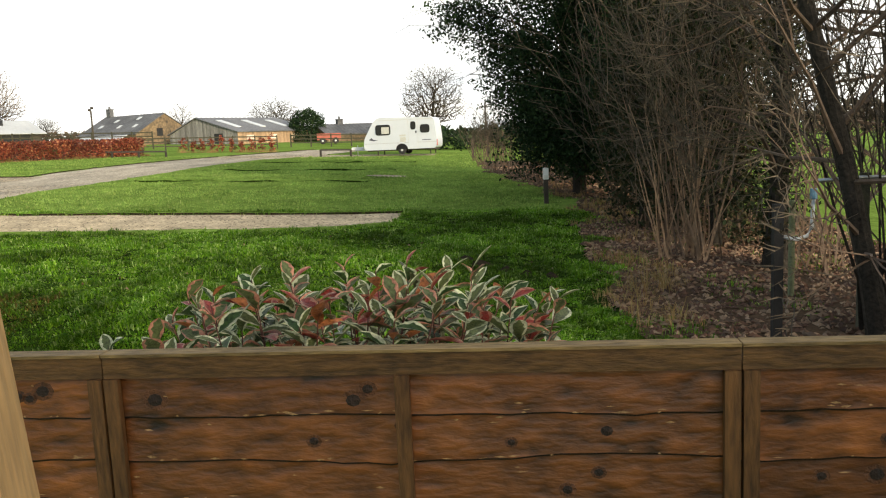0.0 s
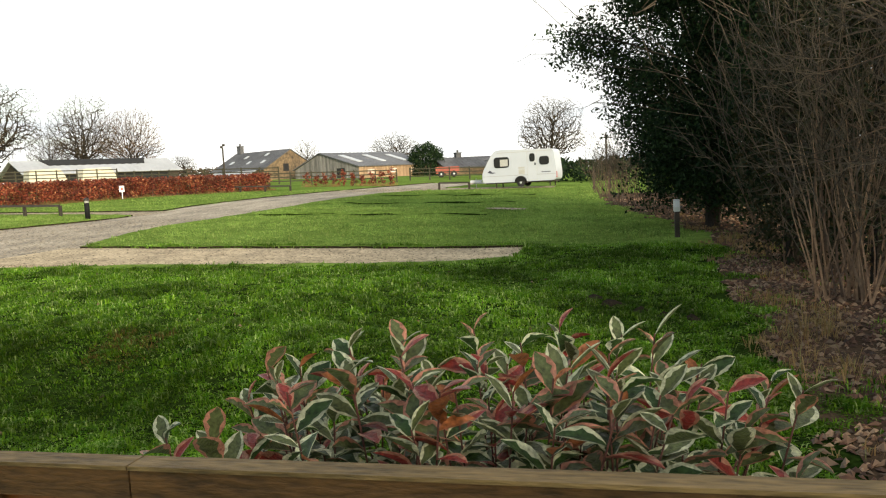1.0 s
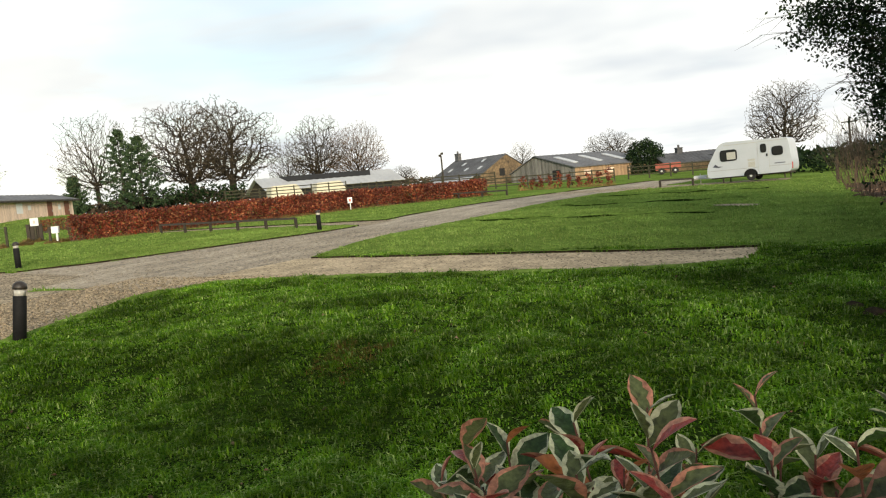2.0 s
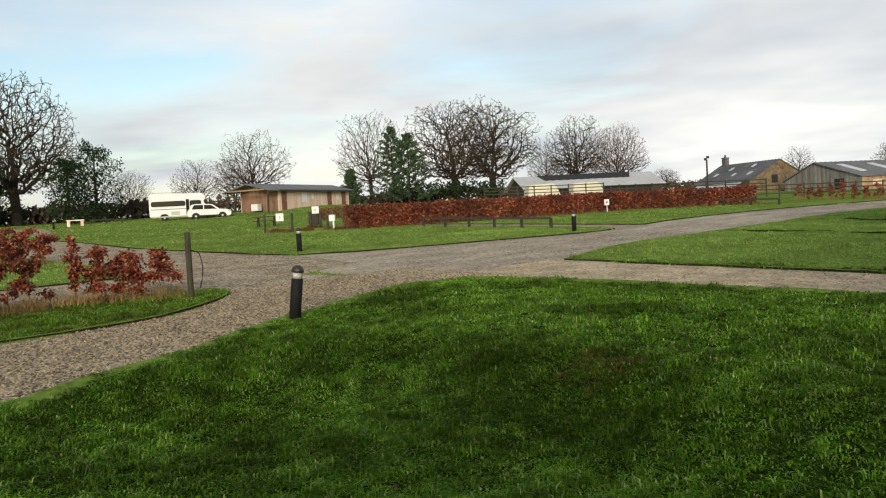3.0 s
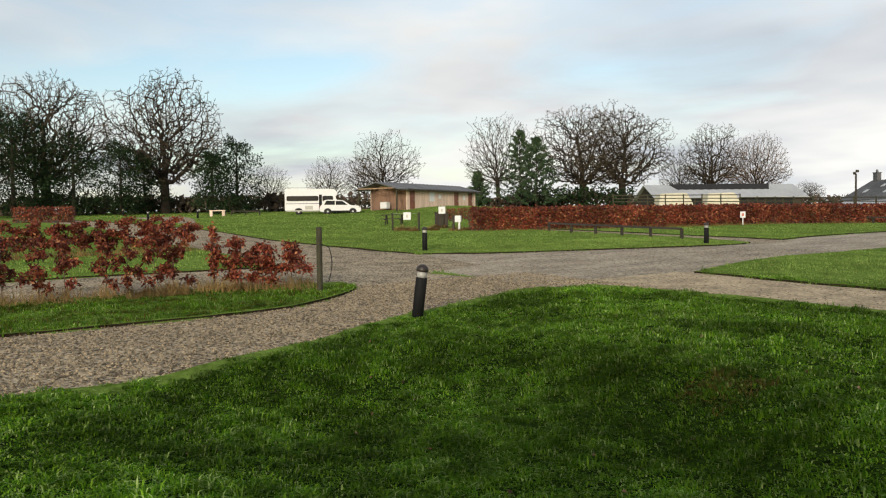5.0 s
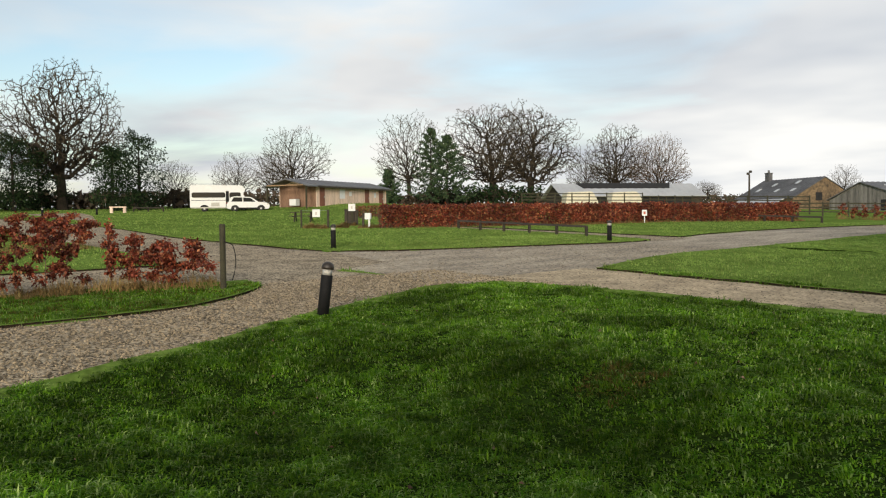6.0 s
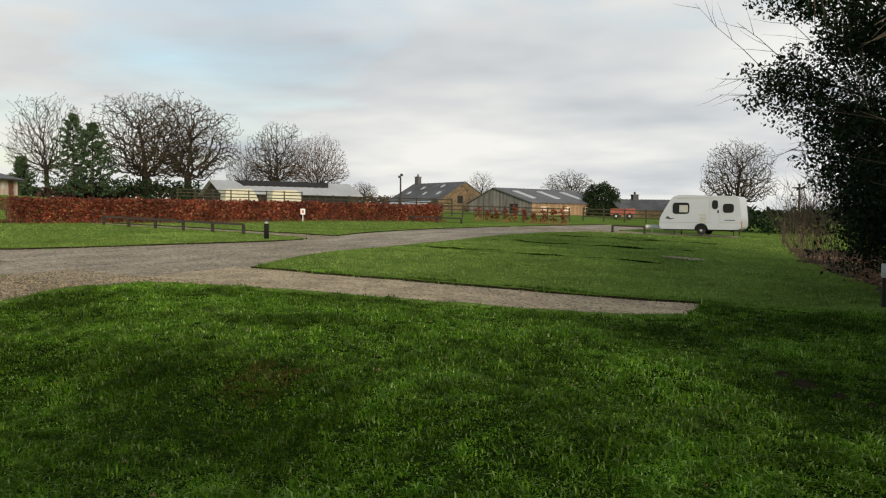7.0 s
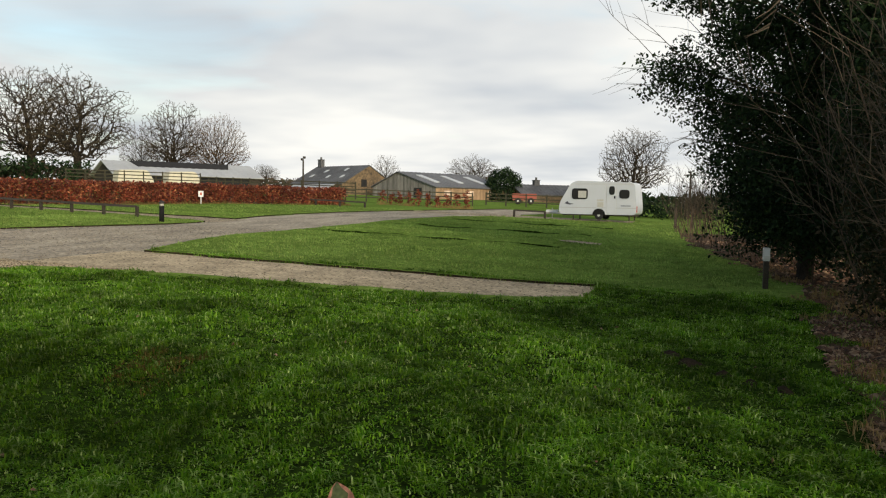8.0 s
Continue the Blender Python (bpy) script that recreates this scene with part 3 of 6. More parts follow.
# ---- trees ----
def limb(b, p, d, length, r0, depth, rnd, spread, up, kids, seg=4, wig=0.18, mi=0):
    """A bent, tapering branch, and its side branches."""
    pts, radii, q, v = [p], [r0], Vector(p), Vector(d).normalized()
    n = seg if depth > 1 else 3 if depth else 2
    for i in range(n):
        v = (v + Vector((rnd.uniform(-1, 1), rnd.uniform(-1, 1), rnd.uniform(-1, 1))) * wig + Vector((0, 0, up))).normalized()
        q = q + v * (length / n)
        pts.append(q)
        radii.append(r0 * (1 - 0.72 * (i + 1) / n))
    b.tube(pts, radii, 8 if depth >= 4 else 5 if depth == 3 else 3, mi if depth >= 2 else mi + 1, caps=False)
    if depth == 0:
        return
    for k in range(kids[depth]):
        s = 0.36 + 0.64 * (k + rnd.random()) / kids[depth]
        i = min(n - 1, int(s * n))
        f = s * n - i
        at = pts[i].lerp(pts[i + 1], min(1, f))
        along = (pts[i + 1] - pts[i]).normalized()
        side = along.cross(Vector((rnd.uniform(-1, 1), rnd.uniform(-1, 1), rnd.uniform(-1, 1)))).normalized()
        a = spread * rnd.uniform(0.7, 1.25)
        limb(b, at, along * math.cos(a) + side * math.sin(a), length * (rnd.uniform(0.5, 0.72) if depth > 1 else rnd.uniform(0.34, 0.52)) * (1.15 - 0.35 * s), max(0.008, radii[i] * 0.6), depth - 1, rnd, spread, up, kids, seg, wig, mi)


def bare_tree_meshes(seed, height, count=3300, wide=0.57, base=0.20, girth=0.036, leader=0.60, thrift=0.28, fine=None):
    """A leafless crown: branches grow to points strewn through a dome, each from the limb that reaches it by the shortest way."""
    r = np.random.default_rng(seed)
    # trunk and leader
    k = 9
    zs = np.linspace(0, leader * height, k)
    bend = np.cumsum(r.normal(0, 0.011 * height, (k, 2)), 0) * np.linspace(0, 1, k)[:, None]
    nodes = [Vector((bend[i, 0], bend[i, 1], zs[i] - (0.3 if i == 0 else 0))) for i in range(k)]
    parent = [-1] + list(range(k - 1))
    # points in the dome, thicker to its outside, with bays in the outline
    pts = []
    while len(pts) < count:
        d = Vector(r.normal(0, 1, 3)).normalized()
        lim = 0.91 + 0.24 * noise.noise(d * 1.9 + Vector((seed * 1.7, 0, 0)))
        q = d * lim * r.random() ** 0.36
        p = Vector((q.x * wide * height, q.y * wide * height, height * 0.50 + q.z * height * (0.54 if q.z > 0 else 0.34)))
        if p.z > base * height * (0.8 + 0.4 * noise.noise(d * 3)):
            pts.append(p)
    P = np.array([tuple(p) for p in pts])
    best, link = np.full(count, 1e9), np.zeros(count, int)
    run = [float(z) for z in zs]

    def offer(i):
        c = np.sqrt(((P - np.array(nodes[i])) ** 2).sum(1)) + thrift * run[i]
        m = c < best
        best[m], link[m] = c[m], i

    for i in range(3, k):
        offer(i)
    free = np.ones(count, bool)
    for _ in range(count):
        i = int(np.argmin(np.where(free, best - thrift * np.array(run)[link] * 0.0, 1e9)))
        free[i] = False
        nodes.append(Vector(P[i]))
        parent.append(int(link[i]))
        run.append(run[link[i]] + (nodes[-1] - nodes[link[i]]).length)
        offer(len(nodes) - 1)
    # every limb is as thick as what it carries
    load = np.zeros(len(nodes))
    kids = [[] for _ in nodes]
    for i in range(len(nodes) - 1, 0, -1):
        load[i] = max(load[i], 1.0)
        load[parent[i]] += load[i]
        kids[parent[i]].append(i)
    rad = height * girth * (load / load[0]) ** 0.43
    tr, cr = Build(), Build()
    tr.tube([nodes[i] for i in range(4)], [rad[0] * 1.35, rad[1] * 1.02, rad[2], rad[3]], 10)
    for i in range(4, len(nodes)):
        a, b = nodes[parent[i]], nodes[i]
        side = Vector(r.normal(0, 0.09, 3)) * (b - a).length
        r0 = min(rad[parent[i]], rad[i] * 1.25)
        cr.tube([a, a.lerp(b, 0.5) + side, b], [r0, (r0 + rad[i]) / 2, rad[i]], 6 if rad[i] > 0.08 else 4 if rad[i] > 0.03 else 3, 0 if rad[i] > 0.05 else 1, caps=False)
    mid = Vector((0, 0, height * 0.5))
    for i in range(k, len(nodes)):
        along = (nodes[i] - nodes[parent[i]]).normalized()
        out = (nodes[i] - mid).normalized()
        for _ in range(7 if not kids[i] else 2):
            d = (along * 0.6 + out * 0.4 + Vector(r.normal(0, 0.75, 3))).normalized()
            m = nodes[i] + d * height * r.uniform(0.005, 0.011)
            e = m + (d + Vector(r.normal(0, 0.5, 3))).normalized() * height * r.uniform(0.005, 0.010)
            cr.tube([nodes[i], m, e], [0.013, 0.011, 0.007], 3, 1, caps=False)
    return tr.mesh("trunk", M_BARK), cr.mesh("crown", [M_BARK, fine or M_TWIG])


def set_tree(name, meshes, x, y, scale, rz, label, category="tree", z=None, group="", flat=1.0, parts=("trunk", "crown")):
    t = thing(name, x, y, gz(x, y) if z is None else z, rz, label, category, group)
    for nm, me in zip(parts, meshes):
        ob = part(nm, me, None, t)
        ob.scale = (scale * flat, scale * flat, scale)
    return t


OAK = [bare_tree_meshes(s, 15.0) for s in (3, 8, 14)] + [bare_tree_meshes(17, 15.0, 3300, 0.6, 0.10, 0.030, 0.5, 0.5, M_TANTWIG)]
ASH = [bare_tree_meshes(s, 15.0, 1500, 0.46, 0.14, 0.022, 0.70, 0.6) for s in (21, 25)]
LAB = "large bare winter tree with dense twiggy round crown"
for x, y, h, k, rz, flat, kind in ((-116, 33.4, 20.0, 0, 10, 0.85, OAK), (-119, 19.0, 19.3, 1, 60, 0.9, OAK), (-122, 72, 13.6, 1, 200, 1.2, ASH), (-117, 59, 8.6, 1, 30, 1.1, ASH),
                                   (-106.7, 85, 15.8, 0, 75, 0.95, ASH), (-101.5, 99, 17.6, 1, 140, 0.95, OAK), (-93.2, 100, 16.8, 2, 20, 0.92, OAK), (-109, 133, 11.0, 1, 99, 0.9, ASH),
                                   (-92, 121, 14.6, 0, 240, 0.78, OAK), (-85.9, 125, 12.6, 3, 110, 0.82, OAK), (-105, 172, 5.6, 2, 33, 1.2, OAK), (-60, 140, 7.2, 1, 5, 1.0, ASH),
                                   (-41.6, 135.6, 7.2, 2, 70, 1.3, OAK), (-10.4, 96.3, 9.3, 1, 290, 0.85, OAK), (-112, 47, 7.0, 0, 130, 1.1, ASH), (-118, 66, 9.0, 1, 170, 0.9, ASH), (-125, 10, 18.0, 2, 15, 0.9, OAK)):
    set_tree("bare_tree", kind[k], x, y, h / 15.0, rz, LAB, "tree", group="winter trees round the site", flat=flat)


def leaf_cloud(b, centre, radii, n, size, rnd, m=0, shell=0.35, droop=0.0):
    """Small pointed leaves through an uneven ellipsoid, thickest near its outside."""
    for _ in range(n):
        d = Vector((rnd.gauss(0, 1), rnd.gauss(0, 1), rnd.gauss(0, 1))).normalized()
        k = (shell + (1 - shell) * rnd.random()) ** 0.6 * (0.72 + 0.5 * noise.noise(d * 2.3 + Vector(centre) * 0.7))
        p = Vector(centre) + Vector((d.x * radii[0], d.y * radii[1], d.z * radii[2])) * k
        u = Vector((rnd.uniform(-1, 1), rnd.uniform(-1, 1), rnd.uniform(-1, 1) - droop)).normalized()
        w = u.cross(Vector((rnd.uniform(-1, 1), rnd.uniform(-1, 1), rnd.uniform(-1, 1)))).normalized()
        s = size * rnd.uniform(0.6, 1.3)
        b.add([p, p + u * s * 0.5 + w * s * 0.28, p + u * s, p + u * s * 0.5 - w * s * 0.28], [(0, 1, 2, 3)], m)


def evergreen(name, x, y, h, w, n, size, label, material, seed, clumps=16, low=0.05):
    rnd = random.Random(seed)
    t = thing(name, x, y, gz(x, y), 0, label, "tree")
    tr, cr = Build(), Build()
    tr.tube([(0, 0, -0.2), (0.05, 0, h * 0.4), (0, 0.05, h * 0.9)], [h * 0.025, h * 0.018, h * 0.004], 7)
    for k in range(clumps):
        zz = h * (low + (0.97 - low) * (k + 0.5) / clumps)
        env = math.sin(math.pi * min(0.97, 0.18 + 0.80 * zz / h)) ** 0.7
        az = k * 2.4
        off = w * 0.5 * env * rnd.uniform(0.25, 0.75)
        c = (math.cos(az) * off, math.sin(az) * off, zz)
        tr.tube([(0, 0, zz * 0.85), c], [h * 0.006, h * 0.002], 4)
        leaf_cloud(cr, c, (w * 0.34 * env + 0.2, w * 0.34 * env + 0.2, h * 0.13 + 0.15), n // clumps, size, rnd)
    part("trunk", tr, M_BARK, t)
    part("crown", cr, material, t)
    return t


def dome_bush(x, y, h, w):
    """A clipped, rounded evergreen: a leafy shell that reaches the ground, with slight bulges."""
    rnd = random.Random(5)
    t = thing("holly_bush", x, y, gz(x, y), 0, "rounded dark evergreen bush beside the farm", "bush")
    tr, cr = Build(), Build()
    for k in range(7):
        a = k * 0.9
        tr.tube([(0.2 * math.cos(a), 0.2 * math.sin(a), -0.1), (w * 0.3 * math.cos(a), w * 0.3 * math.sin(a), h * 0.6)], [0.10, 0.03], 5)
    for _ in range(9000):
        d = Vector((rnd.gauss(0, 1), rnd.gauss(0, 1), abs(rnd.gauss(0, 1)))).normalized()
        k = (0.93 + 0.10 * noise.noise(d * 3.0)) * rnd.uniform(0.72, 1.0)
        leaf_cloud(cr, (d.x * w * 0.5 * k, d.y * w * 0.5 * k, d.z * h * k), (0.12, 0.12, 0.10), 1, 0.26, rnd)
    part("trunk", tr, M_BARK, t)
    part("crown", cr, M_HOLLY, t)


for x, y, h, w, s in ((-106, 40.0, 10.0, 9.0, 1), (-104, 36.0, 8.0, 7, 2), (-112, 26.5, 9.5, 10, 3), (-113, 21, 11.0, 11, 4), (-112, 14, 12.5, 10, 9), (-118, 31, 8.5, 9, 31), (-111, 8, 15, 10, 33), (-116, 17, 13, 9, 35)):
    evergreen("holly_tree", x, y, h, w, 6500, 0.27, "dark glossy evergreen tree at the site edge", M_HOLLY, s)
dome_bush(-28.6, 107.6, 4.7, 6.4)


def conifer(x, y, h, w, seed):
    rnd = random.Random(seed)
    t = thing("conifer", x, y, gz(x, y), 0, "slender dark green conifer", "tree", "conifers by the oaks")
    tr, cr = Build(), Build()
    tr.tube([(0, 0, -0.2), (0, 0, h)], [h * 0.018, 0.02], 6)
    for k in range(78):
        s = 0.10 + 0.89 * k / 78
        az = k * 2.4 + rnd.uniform(-0.5, 0.5)
        rr = w * 0.5 * (1 - s) ** 0.8 * rnd.choice((0.45, 0.7, 0.9, 1.1, 1.25)) + 0.15
        tip = Vector((math.cos(az) * rr, math.sin(az) * rr, h * s + 0.10 * rr))
        sag = Vector((0, 0, h * s)).lerp(tip, 0.55) - Vector((0, 0, 0.16 * rr))
        tr.tube([(0, 0, h * s), sag, tip], [0.05, 0.03, 0.01], 3)
        for q in range(34):
            f = 0.25 + 0.78 * rnd.random()
            at = Vector((0, 0, h * s)).lerp(sag, f * 2) if f < 0.5 else sag.lerp(tip, f * 2 - 1)
            leaf_cloud(cr, at, (0.32, 0.32, 0.24), 2, 0.36, rnd, droop=0.9)
    part("trunk", tr, M_BARK, t)
    part("crown", cr, M_CONIFER, t)


conifer(-99.9, 84, 12.6, 11.5, 1)
conifer(-95.4, 83.5, 11.2, 11.0, 2)
conifer(-106.5, 80.5, 6.0, 5.4, 3)


# ---- hedgerow along the east side ----
def stems_bush(name, x, y, h, spread, n, label, seed, lean=(0, 0), r=0.017, material=None, kids=(0, 3, 3), steep=1.05):
    rnd = random.Random(seed)
    t = thing(name, x, y, gz(x, y), 0, label, "bush", "hedgerow bushes")
    for k in range(n):
        b = Build()
        az, el = rnd.uniform(0, 6.283), rnd.uniform(steep, 1.52)
        d = Vector((math.cos(az) * math.cos(el) + lean[0], math.sin(az) * math.cos(el) + lean[1], math.sin(el)))
        p = Vector((rnd.uniform(-1, 1) * spread, rnd.uniform(-1, 1) * spread, -0.03))
        limb(b, p, d, h * rnd.uniform(0.55, 1.0), r * rnd.uniform(0.6, 1.3), 2, rnd, 0.55, 0.03, kids, 5, 0.10, 0)
        part("stem", b, [material or M_HAZEL, M_NEARTWIG], t)
    return t


def big_holly(x, y, h, w, n, seed):
    rnd = random.Random(seed)
    t = thing("holly_tree", x, y, gz(x, y), 0, "tall dense dark holly tree in the hedgerow", "tree", "hedgerow trees")
    tr, cr = Build(), Build()
    tr.tube([(0, 0, -0.3), (0.1, 0.1, h * 0.4), (0, 0, h * 0.8)], [0.22, 0.16, 0.06], 8)
    for k in range(34):
        zz = h * (0.10 + 0.86 * k / 34)
        env = min(1.0, 0.22 + 1.55 * zz / h) if zz < 0.55 * h else max(0.15, math.sqrt(max(0, 1 - ((zz / h - 0.55) / 0.5) ** 2)))
        az = k * 2.4 + rnd.uniform(-0.3, 0.3)
        off = w * 0.5 * env * rnd.uniform(0.35, 0.85)
        c = Vector((math.cos(az) * off, math.sin(az) * off, zz))
        limb(tr, Vector((0, 0, zz * 0.8)), c - Vector((0, 0, zz * 0.8)), (c - Vector((0, 0, zz * 0.8))).length * 1.35, 0.05, 2, rnd, 0.6, 0.02, (0, 4, 5), 4, 0.15)
        leaf_cloud(cr, c, (w * 0.27, w * 0.27, h * 0.12), n // 34, 0.12, rnd, shell=0.1)
    part("trunk", tr, [M_BARK, M_TWIG], t)
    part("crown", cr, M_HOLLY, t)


big_holly(1.7, 25.5, 10.5, 7.9, 100000, 3)
big_holly(4.0, 21.5, 9.5, 6.0, 60000, 4)
big_holly(7.6, 5.0, 6.5, 4.5, 16000, 6)      # out of view, added to shade the near grass
big_holly(1.6, 33.0, 8.5, 5.4, 18000, 5)
for x, y, h, sp, n, s, lean in ((2.7, 13.9, 4.4, 0.55, 24, 1, (-0.05, 0)), (3.3, 15.8, 5.0, 0.7, 24, 2, (-0.08, 0)), (2.8, 17.8, 4.0, 0.7, 20, 3, (-0.08, 0)), (4.4, 12.4, 3.4, 0.6, 14, 4, (0, 0)), (3.0, 20.0, 4.0, 0.8, 18, 5, (-0.08, 0)),
                               (5.0, 15.5, 4.0, 0.8, 14, 6, (0, 0)), (0.4, 30.5, 3.2, 0.7, 24, 7, (-0.1, 0)), (-0.6, 36.0, 3.0, 0.9, 24, 8, (-0.1, 0)), (-1.4, 41.0, 2.6, 0.9, 24, 9, (-0.1, 0)), (4.9, 9.2, 3.6, 0.5, 14, 10, (0.05, 0)), (-2.0, 46.5, 2.4, 0.9, 22, 11, (0, 0)), (-1.6, 52, 2.3, 1.0, 22, 12, (0, 0))):
    stems_bush("hedgerow_bush", x, y, h, sp, n, "tangle of bare brown hedgerow stems and twigs", s, lean)


stems_bush("hedgerow_bush", 3.80, 8.75, 4.4, 0.26, 18, "clump of dark upright stems beside the leaning hawthorn", 14, (-0.02, 0), 0.026, M_BARK, (0, 3, 3), 1.33)
stems_bush("hedgerow_bush", 2.5, 13.3, 3.0, 0.38, 26, "fan of pale straight hazel shoots at the hedge foot", 15, (-0.02, 0), 0.017, M_SHOOT, (0, 2, 2), 1.15)
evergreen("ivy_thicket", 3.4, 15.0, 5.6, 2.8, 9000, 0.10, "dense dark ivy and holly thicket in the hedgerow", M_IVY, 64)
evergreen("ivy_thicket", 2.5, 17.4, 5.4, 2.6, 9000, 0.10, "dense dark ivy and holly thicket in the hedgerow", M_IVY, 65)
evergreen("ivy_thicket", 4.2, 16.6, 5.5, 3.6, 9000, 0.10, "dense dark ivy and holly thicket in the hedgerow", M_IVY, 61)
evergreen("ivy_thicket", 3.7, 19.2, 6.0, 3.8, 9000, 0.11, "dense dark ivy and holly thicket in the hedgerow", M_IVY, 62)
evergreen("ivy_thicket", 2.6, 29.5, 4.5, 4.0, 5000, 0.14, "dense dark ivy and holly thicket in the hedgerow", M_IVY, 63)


def hedgerow_tree(x, y, h, seed, ivy, label, lean, girth):
    rnd = random.Random(seed)
    t = thing("hedgerow_tree", x, y, gz(x, y), 0, label, "tree", "hedgerow trees")
    tr, cr = Build(), Build()
    pts = [Vector((lean[0] * s * h + 0.05 * math.sin(5 * s), lean[1] * s * h, h * s - 0.1)) for s in (0, 0.12, 0.3, 0.5, 0.75, 1.0)]
    tr.tube(pts, [girth * k for k in (1.5, 1.0, 0.9, 0.75, 0.5, 0.2)], 10)
    part("trunk", tr, M_BARK, t)
    for k in range(22):
        s = 0.2 + 0.8 * rnd.random()
        i = min(4, int(s * 5))
        p = pts[i].lerp(pts[i + 1], s * 5 - i)
        az, el = rnd.uniform(0, 6.283), rnd.uniform(-0.1, 1.0)
        limb(cr, p, (math.cos(az) * math.cos(el), math.sin(az) * math.cos(el), math.sin(el)), h * rnd.uniform(0.2, 0.42), girth * 0.3, 3, rnd, 0.7, 0.04, (0, 4, 4, 5), 4, 0.16)
    part("crown", cr, [M_HAZEL, M_NEARTWIG], t)
    if ivy:
        iv = Build()
        for k in range(18):
            s = 0.06 + 0.6 * k / 18
            i = min(4, int(s * 5))
            leaf_cloud(iv, pts[i].lerp(pts[i + 1], s * 5 - i), (0.30, 0.30, 0.28), 160, 0.075, rnd, shell=0.3)
        part("ivy", iv, M_IVY, t, "dark ivy climbing the trunk")


hedgerow_tree(3.75, 12.6, 7.5, 4, True, "ivy-clad tree trunk in the hedgerow", (0.01, 0), 0.14)
hedgerow_tree(3.62, 8.5, 6.5, 6, False, "leaning bare hawthorn tree with tangled twigs", (-0.24, 0.0), 0.10)
hedgerow_tree(5.2, 10.5, 7.0, 9, False, "leaning bare hawthorn tree with tangled twigs", (-0.06, 0.02), 0.12)


# ---- beech hedges ----
def beech_hedge(x0, y0, x1, y1, h, depth, n, label, seed, size=0.10):
    rnd = random.Random(seed)
    L = math.hypot(x1 - x0, y1 - y0)
    t = thing("beech_hedge", x0, y0, 0, math.degrees(math.atan2(y1 - y0, x1 - x0)), label, "hedge")
    ux, uy = (x1 - x0) / L, (y1 - y0) / L
    tw, lv = Build(), Build()
    zs = lambda s: gz(x0 + ux * s, y0 + uy * s)
    for _ in range(int(L * 70)):
        x, y = rnd.uniform(0, L), rnd.uniform(-depth, depth) * 0.4
        tw.tube([(x, y, zs(x) - 0.05), (x + rnd.uniform(-0.15, 0.15), y + rnd.uniform(-0.2, 0.2), zs(x) + h * rnd.uniform(0.6, 0.98))], [0.014, 0.005], 3, 0, caps=False)
    for _ in range(n):
        x = rnd.uniform(0, L)
        top = h * (1 + 0.05 * noise.noise((x * 0.8, seed, 0)) + 0.03 * noise.noise((x * 3, seed, 0)))
        z = top * (0.04 + 0.96 * rnd.random() ** 0.8)
        w = depth * 0.5 * (1 + 0.18 * noise.noise((x * 1.3, z * 1.5, seed)))
        y = (-1 if rnd.random() < 0.7 else 1) * w * rnd.uniform(0.55, 1.0) if z < top * 0.9 else rnd.uniform(-w, w)
        p = Vector((x, y, zs(x) + z))
        u = Vector((rnd.uniform(-1, 1), rnd.uniform(-1, 1), rnd.uniform(-1, 0.6))).normalized()
        v = u.cross(Vector((rnd.uniform(-1, 1), rnd.uniform(-1, 1), rnd.uniform(-1, 1)))).normalized()
        s = size * rnd.uniform(0.6, 1.3)
        lv.add([p, p + u * s * 0.5 + v * s * 0.3, p + u * s, p + u * s * 0.5 - v * s * 0.3], [(0, 1, 2, 3)])
    tagged(part("twig_mass", tw, M_HAZEL, t), kind="stuff")
    tagged(part("foliage", lv, M_BEECH, t), kind="stuff")
    return t


beech_hedge(-41.9, 31.7, -36.9, 43.4, 1.45, 1.1, 13000, "long clipped russet beech hedge with winter leaves", 1, 0.17)
beech_hedge(-36.9, 43.4, -35.2, 52.2, 1.42, 1.1, 9500, "long clipped russet beech hedge with winter leaves", 2, 0.17)
beech_hedge(-35.2, 52.2, -29.3, 60.5, 1.36, 1.0, 9500, "long clipped russet beech hedge with winter leaves", 3, 0.17)
beech_hedge(-86.0, 11.0, -85.0, 16.2, 1.5, 1.6, 1800, "clipped russet beech hedge at the far pitch", 4, 0.2)
beech_hedge(-62.0, 43.0, -59.0, 47.0, 1.0, 1.0, 1200, "small russet beech hedge below the brick block", 6, 0.16)


